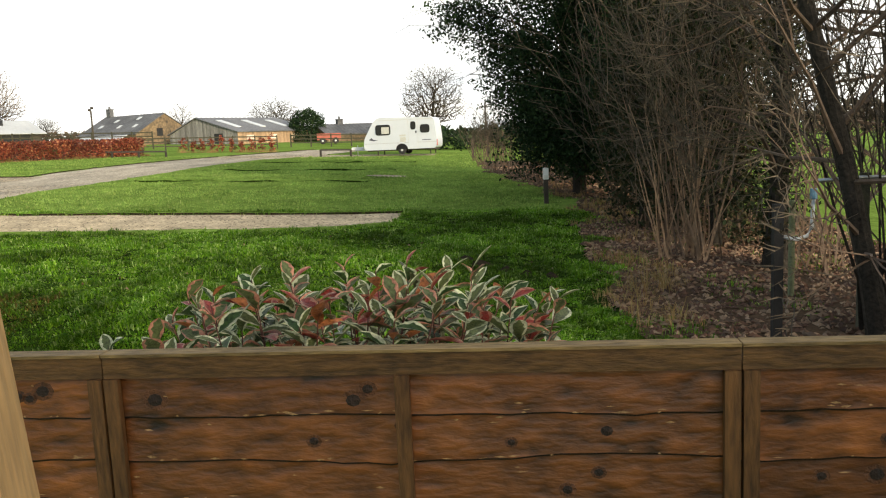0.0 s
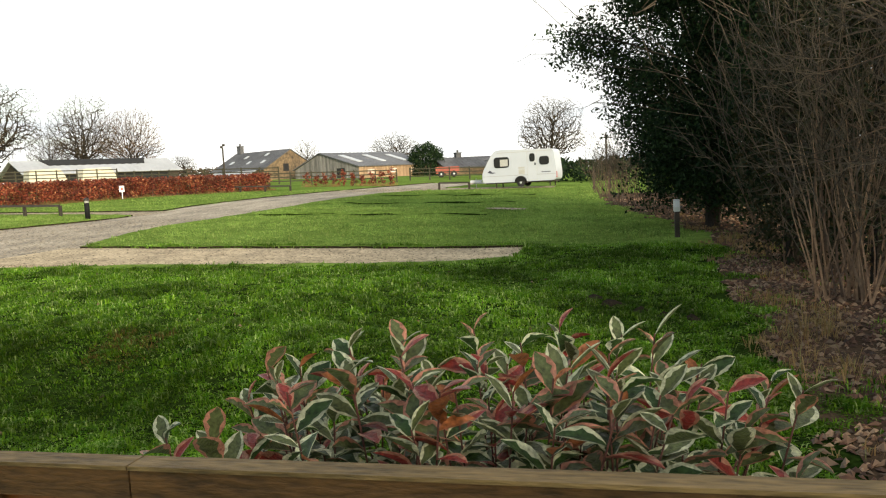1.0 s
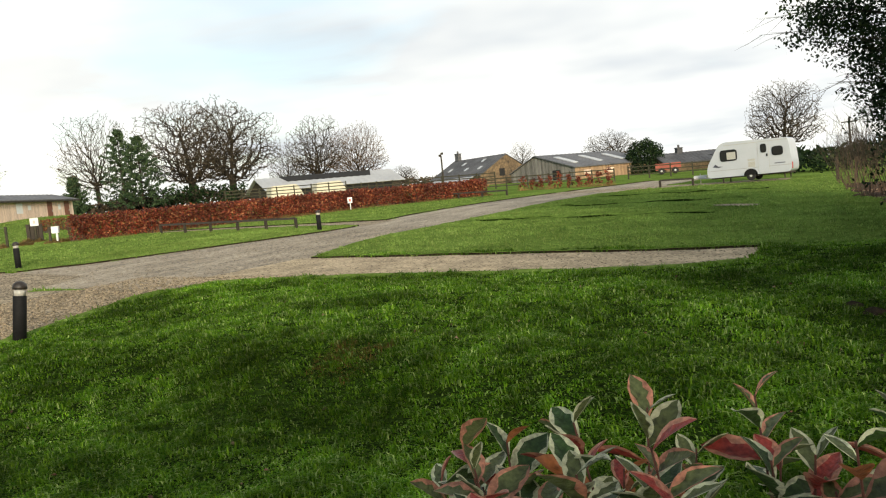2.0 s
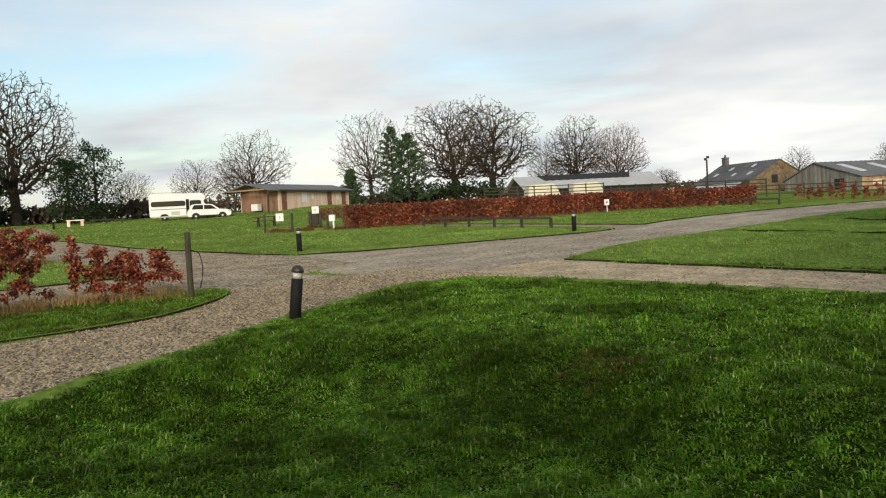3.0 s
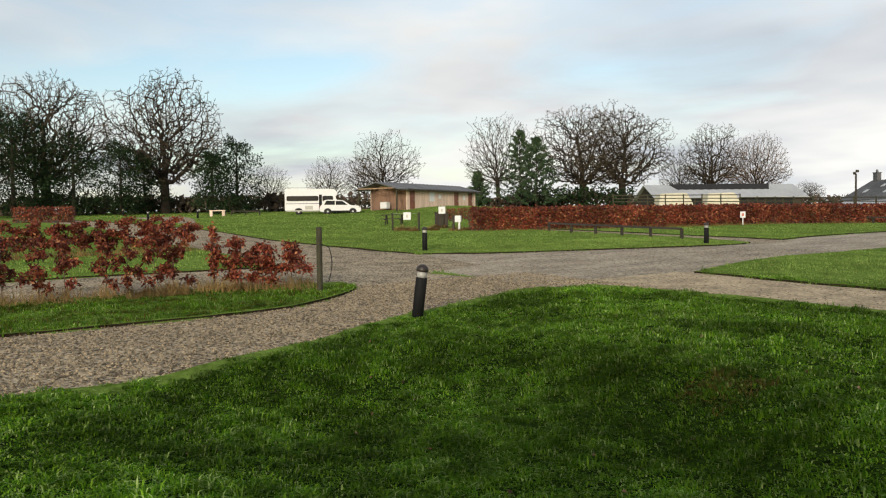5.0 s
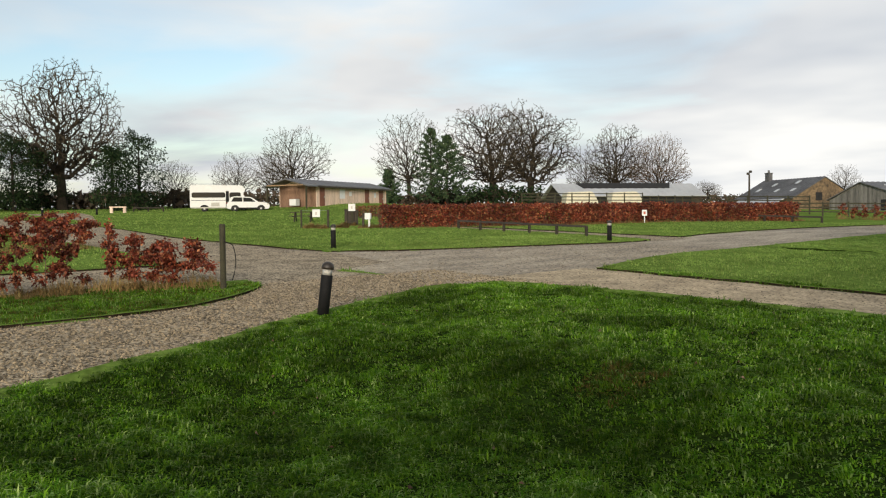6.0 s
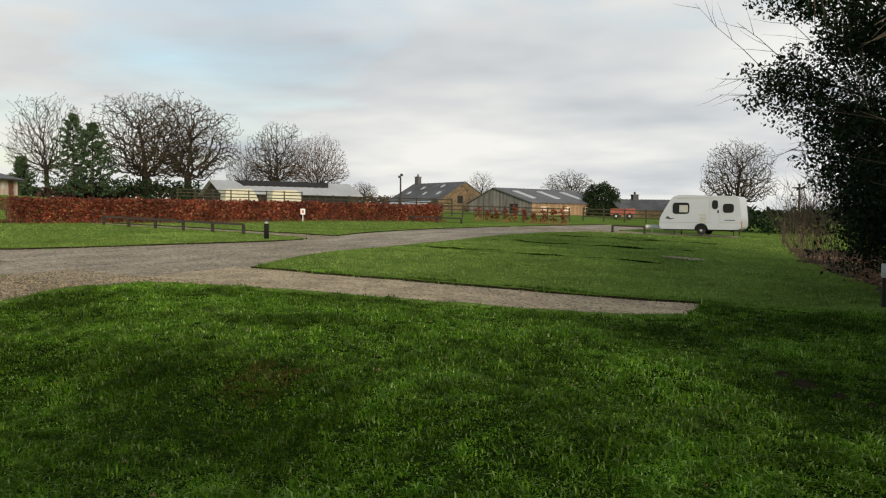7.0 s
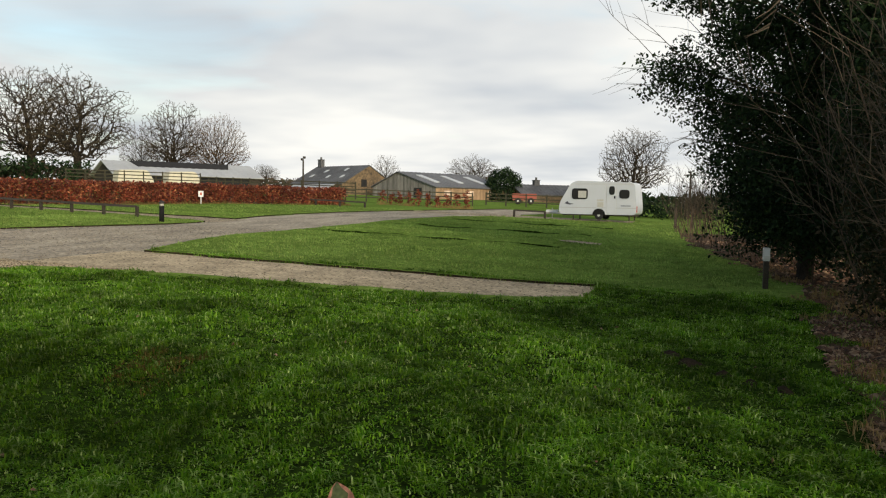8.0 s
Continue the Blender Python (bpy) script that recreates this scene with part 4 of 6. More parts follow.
def sapling(x, y, h, w, n, seed, bare=0.28, group="young beech hedge plants", size=0.085):
    """A young beech: a few stems that carry clumps of russet leaves, with dry grass at its foot."""
    rnd = random.Random(seed)
    t = thing("beech_sapling", x, y, gz(x, y), rnd.uniform(0, 360), "young beech plant with dry russet leaves and thin stem", "shrub", group)
    st, tw, lv, gr = Build(), Build(), Build(), Build()
    st.tube([(0, 0, -0.05), (0.03, 0.02, h * 0.5), (0, 0, h * 0.97)], [0.012, 0.009, 0.003], 5)
    k = max(5, int(h * 9))
    for i in range(k):
        z = h * (bare + (0.98 - bare) * i / (k - 1))
        az, rr = i * 2.4 + rnd.uniform(-0.5, 0.5), w * 0.5 * rnd.uniform(0.2, 1.55) * (1.1 - 0.5 * z / h)
        z += rnd.uniform(-0.12, 0.12) * h
        tip = Vector((math.cos(az) * rr, math.sin(az) * rr, z + 0.08))
        tw.tube([(0, 0, max(0.05, z - 0.15)), tip], [0.006, 0.002], 3)
        leaf_cloud(lv, tip * 0.75 + Vector((0, 0, z * 0.25)), (w * 0.30, w * 0.30, 0.17), int(n * 4.6) // k, size * 1.15, rnd, shell=0.05, droop=0.3)
    for _ in range(150):
        a, r = rnd.uniform(0, 6.28), rnd.uniform(0.0, w * 0.85)
        p, hh = Vector((math.cos(a) * r, math.sin(a) * r, -0.02)), rnd.uniform(0.1, 0.45)
        q = p + Vector((rnd.uniform(-0.2, 0.2), rnd.uniform(-0.2, 0.2), hh))
        gr.add([p + Vector((0.009, 0, 0)), p - Vector((0.009, 0, 0)), q], [(0, 1, 2)])
    part("stem", st, M_HAZEL, t)
    tagged(part("twigs", tw, M_HAZEL, t), kind="stuff")
    tagged(part("foliage", lv, M_BEECH, t), kind="stuff")
    tagged(part("dry_grass", gr, M_DRYGRASS, t, "tuft of dry straw grass"), kind="stuff")


rnd = random.Random(77)
for x, y, h, w, n in ((-19.35, 9.75, 1.05, 0.95, 300), (-19.75, 9.15, 1.1, 1.0, 330), (-20.0, 8.55, 1.12, 1.0, 330), (-20.1, 8.05, 1.45, 0.55, 170), (-20.3, 7.1, 1.45, 0.8, 260), (-20.3, 6.65, 1.42, 0.6, 180), (-20.4, 6.1, 1.2, 0.55, 120), (-20.4, 5.6, 1.35, 0.5, 130),
                     (-20.4, 4.75, 1.3, 0.7, 170), (-20.4, 4.2, 1.25, 0.6, 140), (-20.4, 3.5, 1.3, 0.7, 170), (-20.4, 2.7, 1.3, 0.7, 150)):
    sapling(x, y, h, w, n, int(x * 31 + y * 97))
for k in range(9):
    sapling(-35.4 + 0.15 * math.sin(k), 5.2 + 0.85 * k, 1.25 + 0.15 * math.sin(3 * k), 1.15, 330, 500 + k, 0.3, "second row of young beech plants", 0.11)
for k in range(10):
    f = k / 9
    sapling(-28.3 + 8.0 * f, 66.0 - 1.2 * f, 1.05 + 0.2 * math.sin(5 * k), 0.65, 55, 700 + k, 0.2, "young hedge plants before the barn", 0.13)


# ---- bollards, posts, rails, signs ----
M_BLACK = mat("black_recycled_plastic", (0.010, 0.010, 0.0105), 0.75, 0.3, 12, 70, 0.2, spec=0.2)
M_DOME = mat("bollard_dome", (0.036, 0.028, 0.022), 0.45, 0.3, 12, 60, 0.2)
M_BAND = mat("reflective_band", (0.42, 0.41, 0.38), 0.35, 0.15, 8, 60, 0.1)
M_OLIVE = mat("treated_post", (0.048, 0.044, 0.025), 0.85, 0.35, 6, 40, 0.4)
M_DARKWOOD = mat("dark_stained_wood", (0.045, 0.035, 0.025), 0.8, 0.35, 5, 40, 0.4)
M_WHITE = mat("white_board", (0.66, 0.665, 0.67), 0.5, 0.06, 3, 40, 0.05)
M_CREAM = mat("caravan_white", (0.45, 0.475, 0.52), 0.35, 0.05, 1.2, 30, 0.03)
M_STORED = mat("aged_cream_shell", (0.60, 0.56, 0.44), 0.4, 0.1, 1.2, 30, 0.03)
M_WINDOW = mat("tinted_window", (0.014, 0.015, 0.016), 0.12, 0.2, 2, 20, 0.0, spec=0.3)
M_RUBBER = mat("tyre_rubber", (0.02, 0.02, 0.02), 0.8, 0.3, 20, 80, 0.2)
M_STEEL = mat("galvanised_steel", (0.45, 0.46, 0.46), 0.4, 0.15, 8, 60, 0.1, metal=0.9)
M_RIM = mat("silver_painted_rim", (0.50, 0.50, 0.50), 0.4, 0.15, 8, 60, 0.1)
M_TEXT = mat("dark_lettering", (0.05, 0.05, 0.07), 0.5, 0.1, 5, 50, 0)


def bollard(x, y, lean, h, label):
    t = thing("bollard", x, y, gz(x, y), 0, label, "bollard", "black light bollards")
    t.matrix_basis = pose(x, y, gz(x, y), lean[0], lean[1], 0)
    s = h
    part("shaft", Build().lathe([(0.108, -0.1), (0.108, s * 0.74), (0.100, s * 0.75)], 18), M_BLACK, t, smooth=True)
    part("band", Build().lathe([(0.090, s * 0.751), (0.090, s * 0.86)], 18), M_BAND, t, "grey translucent light band", True)
    part("cap", Build().lathe([(0.116, s * 0.861), (0.118, s * 0.90), (0.102, s * 0.95), (0.064, s * 0.985), (0.018, s)], 18), M_DOME, t, "domed dark brown cap", True)


bollard(-13.48, 9.7, (-5.5, 4.2), 1.0, "leaning black bollard light with grey band at road edge")
bollard(-28.7, 19.75, (0, 0), 0.97, "upright black bollard light with grey band on grass")
bollard(-23.9, 31.6, (0, 0), 0.93, "upright black bollard light with grey band on grass")
bollard(-81, 22.0, (0, 0), 1.0, "upright black bollard light with grey band on grass")
bollard(-86.4, 28.5, (0, 0), 1.0, "upright black bollard light with grey band on grass")
bollard(-107.8, 25.8, (0, 0), 0.9, "upright black bollard light with grey band on grass")


def wood_post(name, x, y, h, w, label, material=None, group="", round_=False, z=None):
    t = thing(name, x, y, gz(x, y) if z is None else z, random.Random(int(x * 10 + y)).uniform(-12, 12), label, "post", group)
    b = Build().tube([(0, 0, -0.2), (0, 0, h - 0.02), (0, 0, h)], [w / 2, w / 2, w / 2.6], 12) if round_ else Build().box(-w / 2, w / 2, -w / 2, w / 2, -0.2, h)
    part("shaft", b, material or M_OLIVE, t)
    return t


wp = wood_post("hedge_end_post", -18.5, 10.1, 1.55, 0.14, "tall round green-brown timber post at the hedge end", round_=True)
part("cable", Build().tube([(0.06 + 0.34 * math.sin(a * 0.24) + 0.05 * a / 12, 0.12 * a / 12, 1.14 - 0.02 * a - 0.085 * max(0, a - 4)) for a in range(13)], [0.012] * 13, 5), M_BLACK, wp, "bent black cable loop")
wood_post("hook_up_post_stub", -3.06, 50.0, 1.2, 0.16, "weathered gate post at the hedgerow end", M_DARKWOOD)
wood_post("gate_post", -2.2, 51.5, 1.35, 0.14, "weathered gate post at the hedgerow end", M_DARKWOOD)


def hook_up(x, y, h):
    t = thing("hook_up_post", x, y, gz(x, y), 5, "dark timber electric hook-up post with pale grey box", "utility post")
    part("shaft", Build().box(-0.06, 0.06, -0.06, 0.06, -0.1, h * 0.74), M_DARKWOOD, t)
    bx = part("box", Build().box(-0.075, 0.075, -0.085, 0.06, h * 0.68, h, bevel=0.015), mat("grey_box", (0.58, 0.58, 0.55), 0.5, 0.1, 6, 50, 0.1), t, "pale grey socket box")
    part("lid", Build().box(-0.06, 0.06, -0.097, -0.0855, h * 0.80, h * 0.97), M_WHITE, bx)


hook_up(0.60, 22.6, 0.98)


def knee_rail(x0, y0, x1, y1, n, h, label):
    L = math.hypot(x1 - x0, y1 - y0)
    t = thing("knee_rail", x0, y0, gz(x0, y0), math.degrees(math.atan2(y1 - y0, x1 - x0)), label, "low fence", "knee rails")
    ux, uy = (x1 - x0) / L, (y1 - y0) / L
    zz = lambda s: gz(x0 + ux * s, y0 + uy * s) - gz(x0, y0)
    for k in range(n):
        s = L * k / (n - 1)
        part("post", Build().box(s - 0.06, s + 0.06, -0.06, 0.06, zz(s) - 0.1, zz(s) + h), M_DARKWOOD, t)
    b = Build()
    b.add([(0, -0.07, h - 0.06), (0, 0.07, h - 0.06), (0, 0.0, h + 0.05), (L, -0.07, zz(L) + h - 0.06), (L, 0.07, zz(L) + h - 0.06), (L, 0.0, zz(L) + h + 0.05)], [(0, 2, 1), (3, 4, 5), (0, 1, 4, 3), (1, 2, 5, 4), (2, 0, 3, 5)])
    part("rail", b, M_DARKWOOD, t)


knee_rail(-26.9, 33.6, -37.5, 34.4, 6, 0.5, "low dark timber knee rail along the pitch edge")
knee_rail(-25.86, 57.2, -34.5, 58.0, 5, 0.42, "low dark timber knee rail along the pitch edge")
knee_rail(-13.9, 55.3, -11.7, 54.9, 2, 0.45, "low dark timber knee rail beside the caravan")
knee_rail(-97, 36, -92, 37.6, 3, 0.5, "low dark timber knee rail near the motorhome")


def board_sign(x, y, h, w, bh, label, posts=1, off=0.0):
    t = thing("sign_board", x, y, gz(x, y), 38, label, "sign")
    for k in range(posts):
        px = (k - (posts - 1) / 2) * 0.5
        part("post", Build().box(px - 0.05, px + 0.05, -0.05, 0.05, -0.1, h), M_OLIVE, t)
    bd = part("board", Build().box(off - w / 2, off + w / 2, -0.08, -0.052, h - bh, h + 0.02), M_WHITE, t, "plain white board")
    part("print", Build().box(off - w * 0.12, off + w * 0.12, -0.084, -0.0805, h - bh * 0.7, h - bh * 0.3), mat("faint_print", (0.45, 0.42, 0.38), 0.6, 0.1, 5, 40, 0), bd)
    return t


s1 = board_sign(-45.35, 28.1, 1.15, 0.5, 0.46, "white notice board on a rail between two timber posts", 1, 1.02)
part("post", Build().box(1.72, 1.84, -0.06, 0.06, -0.1, 1.15), M_OLIVE, s1)
part("wire", Build().tube([(0.05, -0.055, 1.1), (1.0, -0.05, 1.075), (1.72, -0.055, 1.1)], [0.008] * 3, 5), M_STEEL, s1, "thin straining wire")
bs = board_sign(-46.0, 32.4, 1.45, 0.48, 0.46, "white notice fixed on dark timber service point", 1, 0.0)
for k in range(4):
    part("sleeper", Build().box(-0.56 + k * 0.235, -0.35 + k * 0.235, 0.06 + 0.02 * (k % 2), 0.18, -0.1, 1.12 - 0.05 * (k % 2), bevel=0.015), M_DARKWOOD, bs, "upright dark timber sleeper")
ws = thing("water_point", -42.3, 31.0, gz(-42.3, 31.0), 38, "white water tap box on dark timber frame by hedge", "water point")
part("post", Build().box(-0.3, -0.18, -0.06, 0.06, -0.1, 0.95), M_DARKWOOD, ws)
part("post", Build().box(0.10, 0.2, -0.06, 0.06, -0.1, 0.6), M_WHITE, ws)
part("shelf", Build().box(-0.5, 0.1, -0.07, 0.07, 0.62, 0.72), M_DARKWOOD, ws)
part("tap_box", Build().box(-0.1, 0.28, -0.15, 0.1, 0.55, 0.95, bevel=0.03), M_WHITE, ws)
hs = thing("pitch_sign", -34.85, 49.6, gz(-34.85, 49.6), 30, "small white pitch number sign on a pale stake", "sign")
part("stake", Build().box(-0.03, 0.03, -0.02, 0.02, -0.1, 0.75), M_WHITE, hs)
pb = part("plate", Build().box(-0.17, 0.17, -0.04, -0.021, 0.5, 0.92), M_WHITE, hs)
part("bar", Build().box(-0.07, 0.07, -0.045, -0.0405, 0.62, 0.8), mat("red_print", (0.5, 0.12, 0.08), 0.5, 0.1, 5, 40, 0), pb, "faded red print")


def picnic_table(x, y, rz):
    t = thing("picnic_table", x, y, gz(x, y), rz, "dark weathered timber picnic table with attached benches", "picnic table")
    for k in range(5):
        part("tabletop_board", Build().box(-0.9, 0.9, -0.36 + k * 0.145, -0.23 + k * 0.145, 0.70, 0.76), M_DARKWOOD, t)
    for s in (-1, 1):
        part("bench", Build().box(-0.9, 0.9, s * 0.72 - 0.13, s * 0.72 + 0.13, 0.40, 0.46), M_DARKWOOD, t)
        ex = s * 0.6
        part("crossbar", Build().box(ex - 0.03, ex + 0.03, -0.85, 0.85, 0.34, 0.418), M_DARKWOOD, t)
        for q in (-1, 1):
            part("leg", Build().tube([(ex + 0.06, q * 0.62, -0.02), (ex + 0.06, q * 0.22, 0.72)], [0.05, 0.05], 4), M_DARKWOOD, t)


picnic_table(-55.0, 33.9, 52)


def rail_fence(x0, y0, x1, y1, h, rails, label, gap=1.9, z=None):
    L = math.hypot(x1 - x0, y1 - y0)
    n = max(2, int(L / gap) + 1)
    t = thing("rail_fence", x0, y0, 0, math.degrees(math.atan2(y1 - y0, x1 - x0)), label, "fence", "post and rail fences")
    ux, uy = (x1 - x0) / L, (y1 - y0) / L
    zz = (lambda s: gz(x0 + ux * s, y0 + uy * s)) if z is None else (lambda s: z)
    for k in range(n):
        s = L * k / (n - 1)
        part("post", Build().box(s - 0.06, s + 0.06, -0.05, 0.05, zz(s) - 0.3, zz(s) + h), M_OLIVE, t)
    for r in range(rails):
        q = h - 0.12 - r * 0.36
        a, b_ = zz(0) + q, zz(L) + q
        part("rail", Build().add([(0, -0.075, a - 0.05), (0, -0.051, a - 0.05), (0, -0.051, a + 0.05), (0, -0.075, a + 0.05), (L, -0.075, b_ - 0.05), (L, -0.051, b_ - 0.05), (L, -0.051, b_ + 0.05), (L, -0.075, b_ + 0.05)],
                                 [(0, 3, 2, 1), (4, 5, 6, 7), (0, 1, 5, 4), (1, 2, 6, 5), (2, 3, 7, 6), (3, 0, 4, 7)]), M_OLIVE, t)


rail_fence(-66.0, 69.5, -54.0, 76.0, 2.05, 3, "dark post and rail fence before the long shed")
rail_fence(-54.0, 76.0, -35.8, 76.5, 1.75, 3, "dark post and rail fence behind the hedge")
rail_fence(-34.0, 70.5, -22.5, 73.5, 1.25, 3, "weathered post and rail paddock fence")
rail_fence(-22.5, 78.0, -10.5, 78.0, 1.25, 3, "weathered post and rail paddock fence")

# black stand pipe post with tap
sp = thing("stand_pipe", 2.43, 8.15, gz(2.43, 8.15), 0, "black timber post with grey lagged water pipe", "stand pipe")
part("post", Build().box(-0.025, 0.065, -0.045, 0.045, -0.2, 1.46), M_BLACK, sp)
part("pipe", Build().tube([(0.065, -0.02, 1.14), (0.20, -0.02, 1.11), (0.29, -0.02, 1.14), (0.335, -0.02, 1.23), (0.34, -0.02, 1.38), (0.345, -0.02, 1.52)], [0.02] * 6, 8), mat("grey_lagging", (0.42, 0.44, 0.45), 0.6, 0.2, 10, 60, 0.2), sp, "bent grey lagged pipe", True)
part("tap", Build().tube([(0.345, -0.02, 1.50), (0.345, -0.02, 1.60)], [0.035, 0.035], 8), mat("blue_plastic", (0.10, 0.20, 0.28), 0.5, 0.2, 10, 50, 0.1), sp, "blue plastic tap fitting")
fr = thing("field_rail", 3.05, 8.9, gz(3.05, 8.9) + 1.62, 4, "pale weathered pipe rail on the field side of the hedgerow", "rail")
part("pipe", Build().tube([(0, 0, 0), (0.5, 0.01, 0.015), (1.2, 0, 0.0), (2.4, 0.02, 0.02)], [0.022] * 4, 8), M_STEEL, fr, "", True)
for px in (0.55, 2.2):
    part("post", Build().box(px - 0.04, px + 0.04, 0.03, 0.11, -1.8, 0.06), M_OLIVE, fr)
fp = wood_post("field_post", 3.36, 10.6, 1.25, 0.08, "pale green field fence post behind the hedgerow", mat("mossy_post", (0.16, 0.17, 0.09), 0.9, 0.3, 8, 40, 0.4), round_=True)


# ---- touring caravan ----
def wheel(parent, x, y, r, label="steel caravan wheel", w=0.18):
    tyre = part("tyre", Build(), M_RUBBER, parent)
    prof = [(r * 0.66, -w / 2), (r * 0.93, -w / 2), (r, -w * 0.3), (r, w * 0.3), (r * 0.93, w / 2), (r * 0.66, w / 2)]
    tyre.data = Build().lathe(prof, 24).mesh("tyre", M_RUBBER, True)
    tyre.matrix_basis = pose(x, y, r, 90, 0, 0)
    rim = part("rim", Build().lathe([(r * 0.64, -w * 0.42), (r * 0.60, w * 0.1), (r * 0.3, w * 0.50), (r * 0.1, w * 0.53)], 20), M_RIM, tyre, label, True)
    return tyre


def rounded(pts, k=4, f=0.25):
    """An outline with its corners rounded."""
    out, n = [], len(pts)
    for i in range(n):
        a, b, c = Vector(pts[i - 1]), Vector(pts[i]), Vector(pts[(i + 1) % n])
        p, q = b.lerp(a, f * min(1, 0.6 / (b - a).length)), b.lerp(c, f * min(1, 0.6 / (b - c).length))
        for j in range(k + 1):
            t = j / k
            out.append(tuple(p * (1 - t) ** 2 + b * 2 * t * (1 - t) + q * t * t))
    return out


def pane(parent, x0, x1, z0, z1, y, name="window", label="", depth=0.03, rim=None):
    """A window set in a raised rubber surround."""
    o = part(name, Build().prism(rounded([(x0, z0), (x1, z0), (x1, z1), (x0, z1)], 3, 0.35), y - depth, y + 0.02), rim or M_BLACK, parent, label)
    part("glass", Build().prism(rounded([(x0 + 0.05, z0 + 0.05), (x1 - 0.05, z0 + 0.05), (x1 - 0.05, z1 - 0.05), (x0 + 0.05, z1 - 0.05)], 3, 0.35), y - depth - 0.006, y - depth + 0.001), M_WINDOW, o)
    return o


def caravan(x, y, rz, scale, label, group="", paint=None):
    t = thing("caravan", x, y, gz(x, y), rz, label, "caravan", group)
    D = 2.2
    side = rounded([(0.0, 0.36), (5.66, 0.36), (5.70, 0.9), (5.52, 2.52), (1.35, 2.64), (0.90, 2.50), (0.02, 1.10)], 4, 0.5)
    body = part("body", Build().prism(side, 0, D), paint or M_CREAM, t, "cream white caravan body shell")
    # side skirt line, arch, trims
    part("trim_strip", Build().box(0.06, 5.66, -0.012, -0.002, 0.80, 0.825), mat("grey_trim", (0.30, 0.30, 0.30), 0.5, 0.1, 5, 50, 0), body)
    part("roof_gutter", Build().box(1.25, 5.5, -0.02, -0.002, 2.40, 2.43), M_BAND, body)
    pane(body, 0.97, 2.15, 1.38, 2.12, 0, "window", "front side window with pale blind", 0.03)
    part("blind", Build().box(1.45, 2.05, -0.0425, -0.0370, 1.48, 1.95), M_BAND, body, "pale drawn blind")
    door = part("door", Build().prism(rounded([(3.55, 0.42), (4.22, 0.42), (4.22, 2.42), (3.55, 2.42)], 3, 0.15), -0.015, 0.01), M_CREAM, body, "narrow cream entrance door")
    part("door_seal", Build().box(3.515, 3.53, -0.010, -0.002, 0.42, 2.42), M_BAND, body)
    part("door_seal", Build().box(4.24, 4.255, -0.010, -0.002, 0.42, 2.42), M_BAND, body)
    pane(door, 3.72, 4.12, 1.70, 2.27, -0.015, "door_window")
    part("handle", Build().box(4.08, 4.18, -0.04, -0.0155, 1.45, 1.62), M_BLACK, door)
    pane(body, 4.45, 5.18, 1.45, 2.04, 0, "window", "rear side window", 0.03)
    part("vent", Build().box(2.84, 3.32, -0.02, -0.002, 1.26, 1.38), M_BAND, body)
    part("service_hatch", Build().box(2.86, 3.32, -0.012, -0.002, 0.86, 1.2), M_BAND, body)
    part("logo", Build().prism([(0.42, 1.08), (0.80, 1.0), (1.15, 1.06), (0.80, 1.10), (0.62, 1.24)], -0.010, -0.003), M_TEXT, body, "swooping dark decal")
    part("marking", Build().box(4.58, 5.28, -0.010, -0.003, 0.94, 0.99), M_TEXT, body)
    arch = [(2.98 + 0.46 * math.cos(a * math.pi / 12), 0.36 + 0.40 * math.sin(a * math.pi / 12)) for a in range(13)]
    part("wheel_arch", Build().prism(arch, -0.012, 0.003), M_BLACK, body, "dark wheel arch")
    rimarc = [(2.98 + 0.52 * math.cos(a * math.pi / 12), 0, 0.36 + 0.46 * math.sin(a * math.pi / 12)) for a in range(13)]
    part("arch_trim", Build().tube([(p[0], -0.015, p[2]) for p in rimarc], [0.03] * 13, 6), M_CREAM, body)
    part("rear_light", Build().box(5.655, 5.72, 0.05, 0.2, 0.55, 0.95), mat("red_lens", (0.4, 0.03, 0.02), 0.3, 0.1, 5, 40, 0), body, "red rear lamp cluster")
    part("chassis", Build().box(0.2, 5.5, 0.25, D - 0.25, 0.27, 0.352), M_DARKWOOD, t)
    wheel(t, 2.98, 0.10, 0.31)
    wheel(t, 2.98, D - 0.10, 0.31)
    for lx in (1.05, 5.15):
        for ly in (0.2, D - 0.2):
            part("steady_leg", Build().box(lx - 0.04, lx + 0.04, ly - 0.04, ly + 0.04, -0.02, 0.268), M_DARKWOOD, t)
    for s in (-1, 1):
        part("drawbar", Build().tube([(0.3, D / 2 + s * 0.6, 0.36), (-1.05, D / 2 + s * 0.05, 0.40)], [0.045, 0.04], 6), M_STEEL, t)
    part("coupling_cover", Build().box(-1.3, -0.4, D / 2 - 0.13, D / 2 + 0.13, 0.44, 0.62, bevel=0.05), M_WHITE, t, "white hitch cover")
    part("jockey_wheel", Build().tube([(-0.85, D / 2, 0.0), (-0.85, D / 2, 0.75)], [0.035, 0.03], 6), M_STEEL, t)
    t.scale = (scale, scale, scale * 1.07)
    return t


caravan(-10.85, 55.3, -6.0, 0.9, "cream white single-axle touring caravan parked on grass pitch")


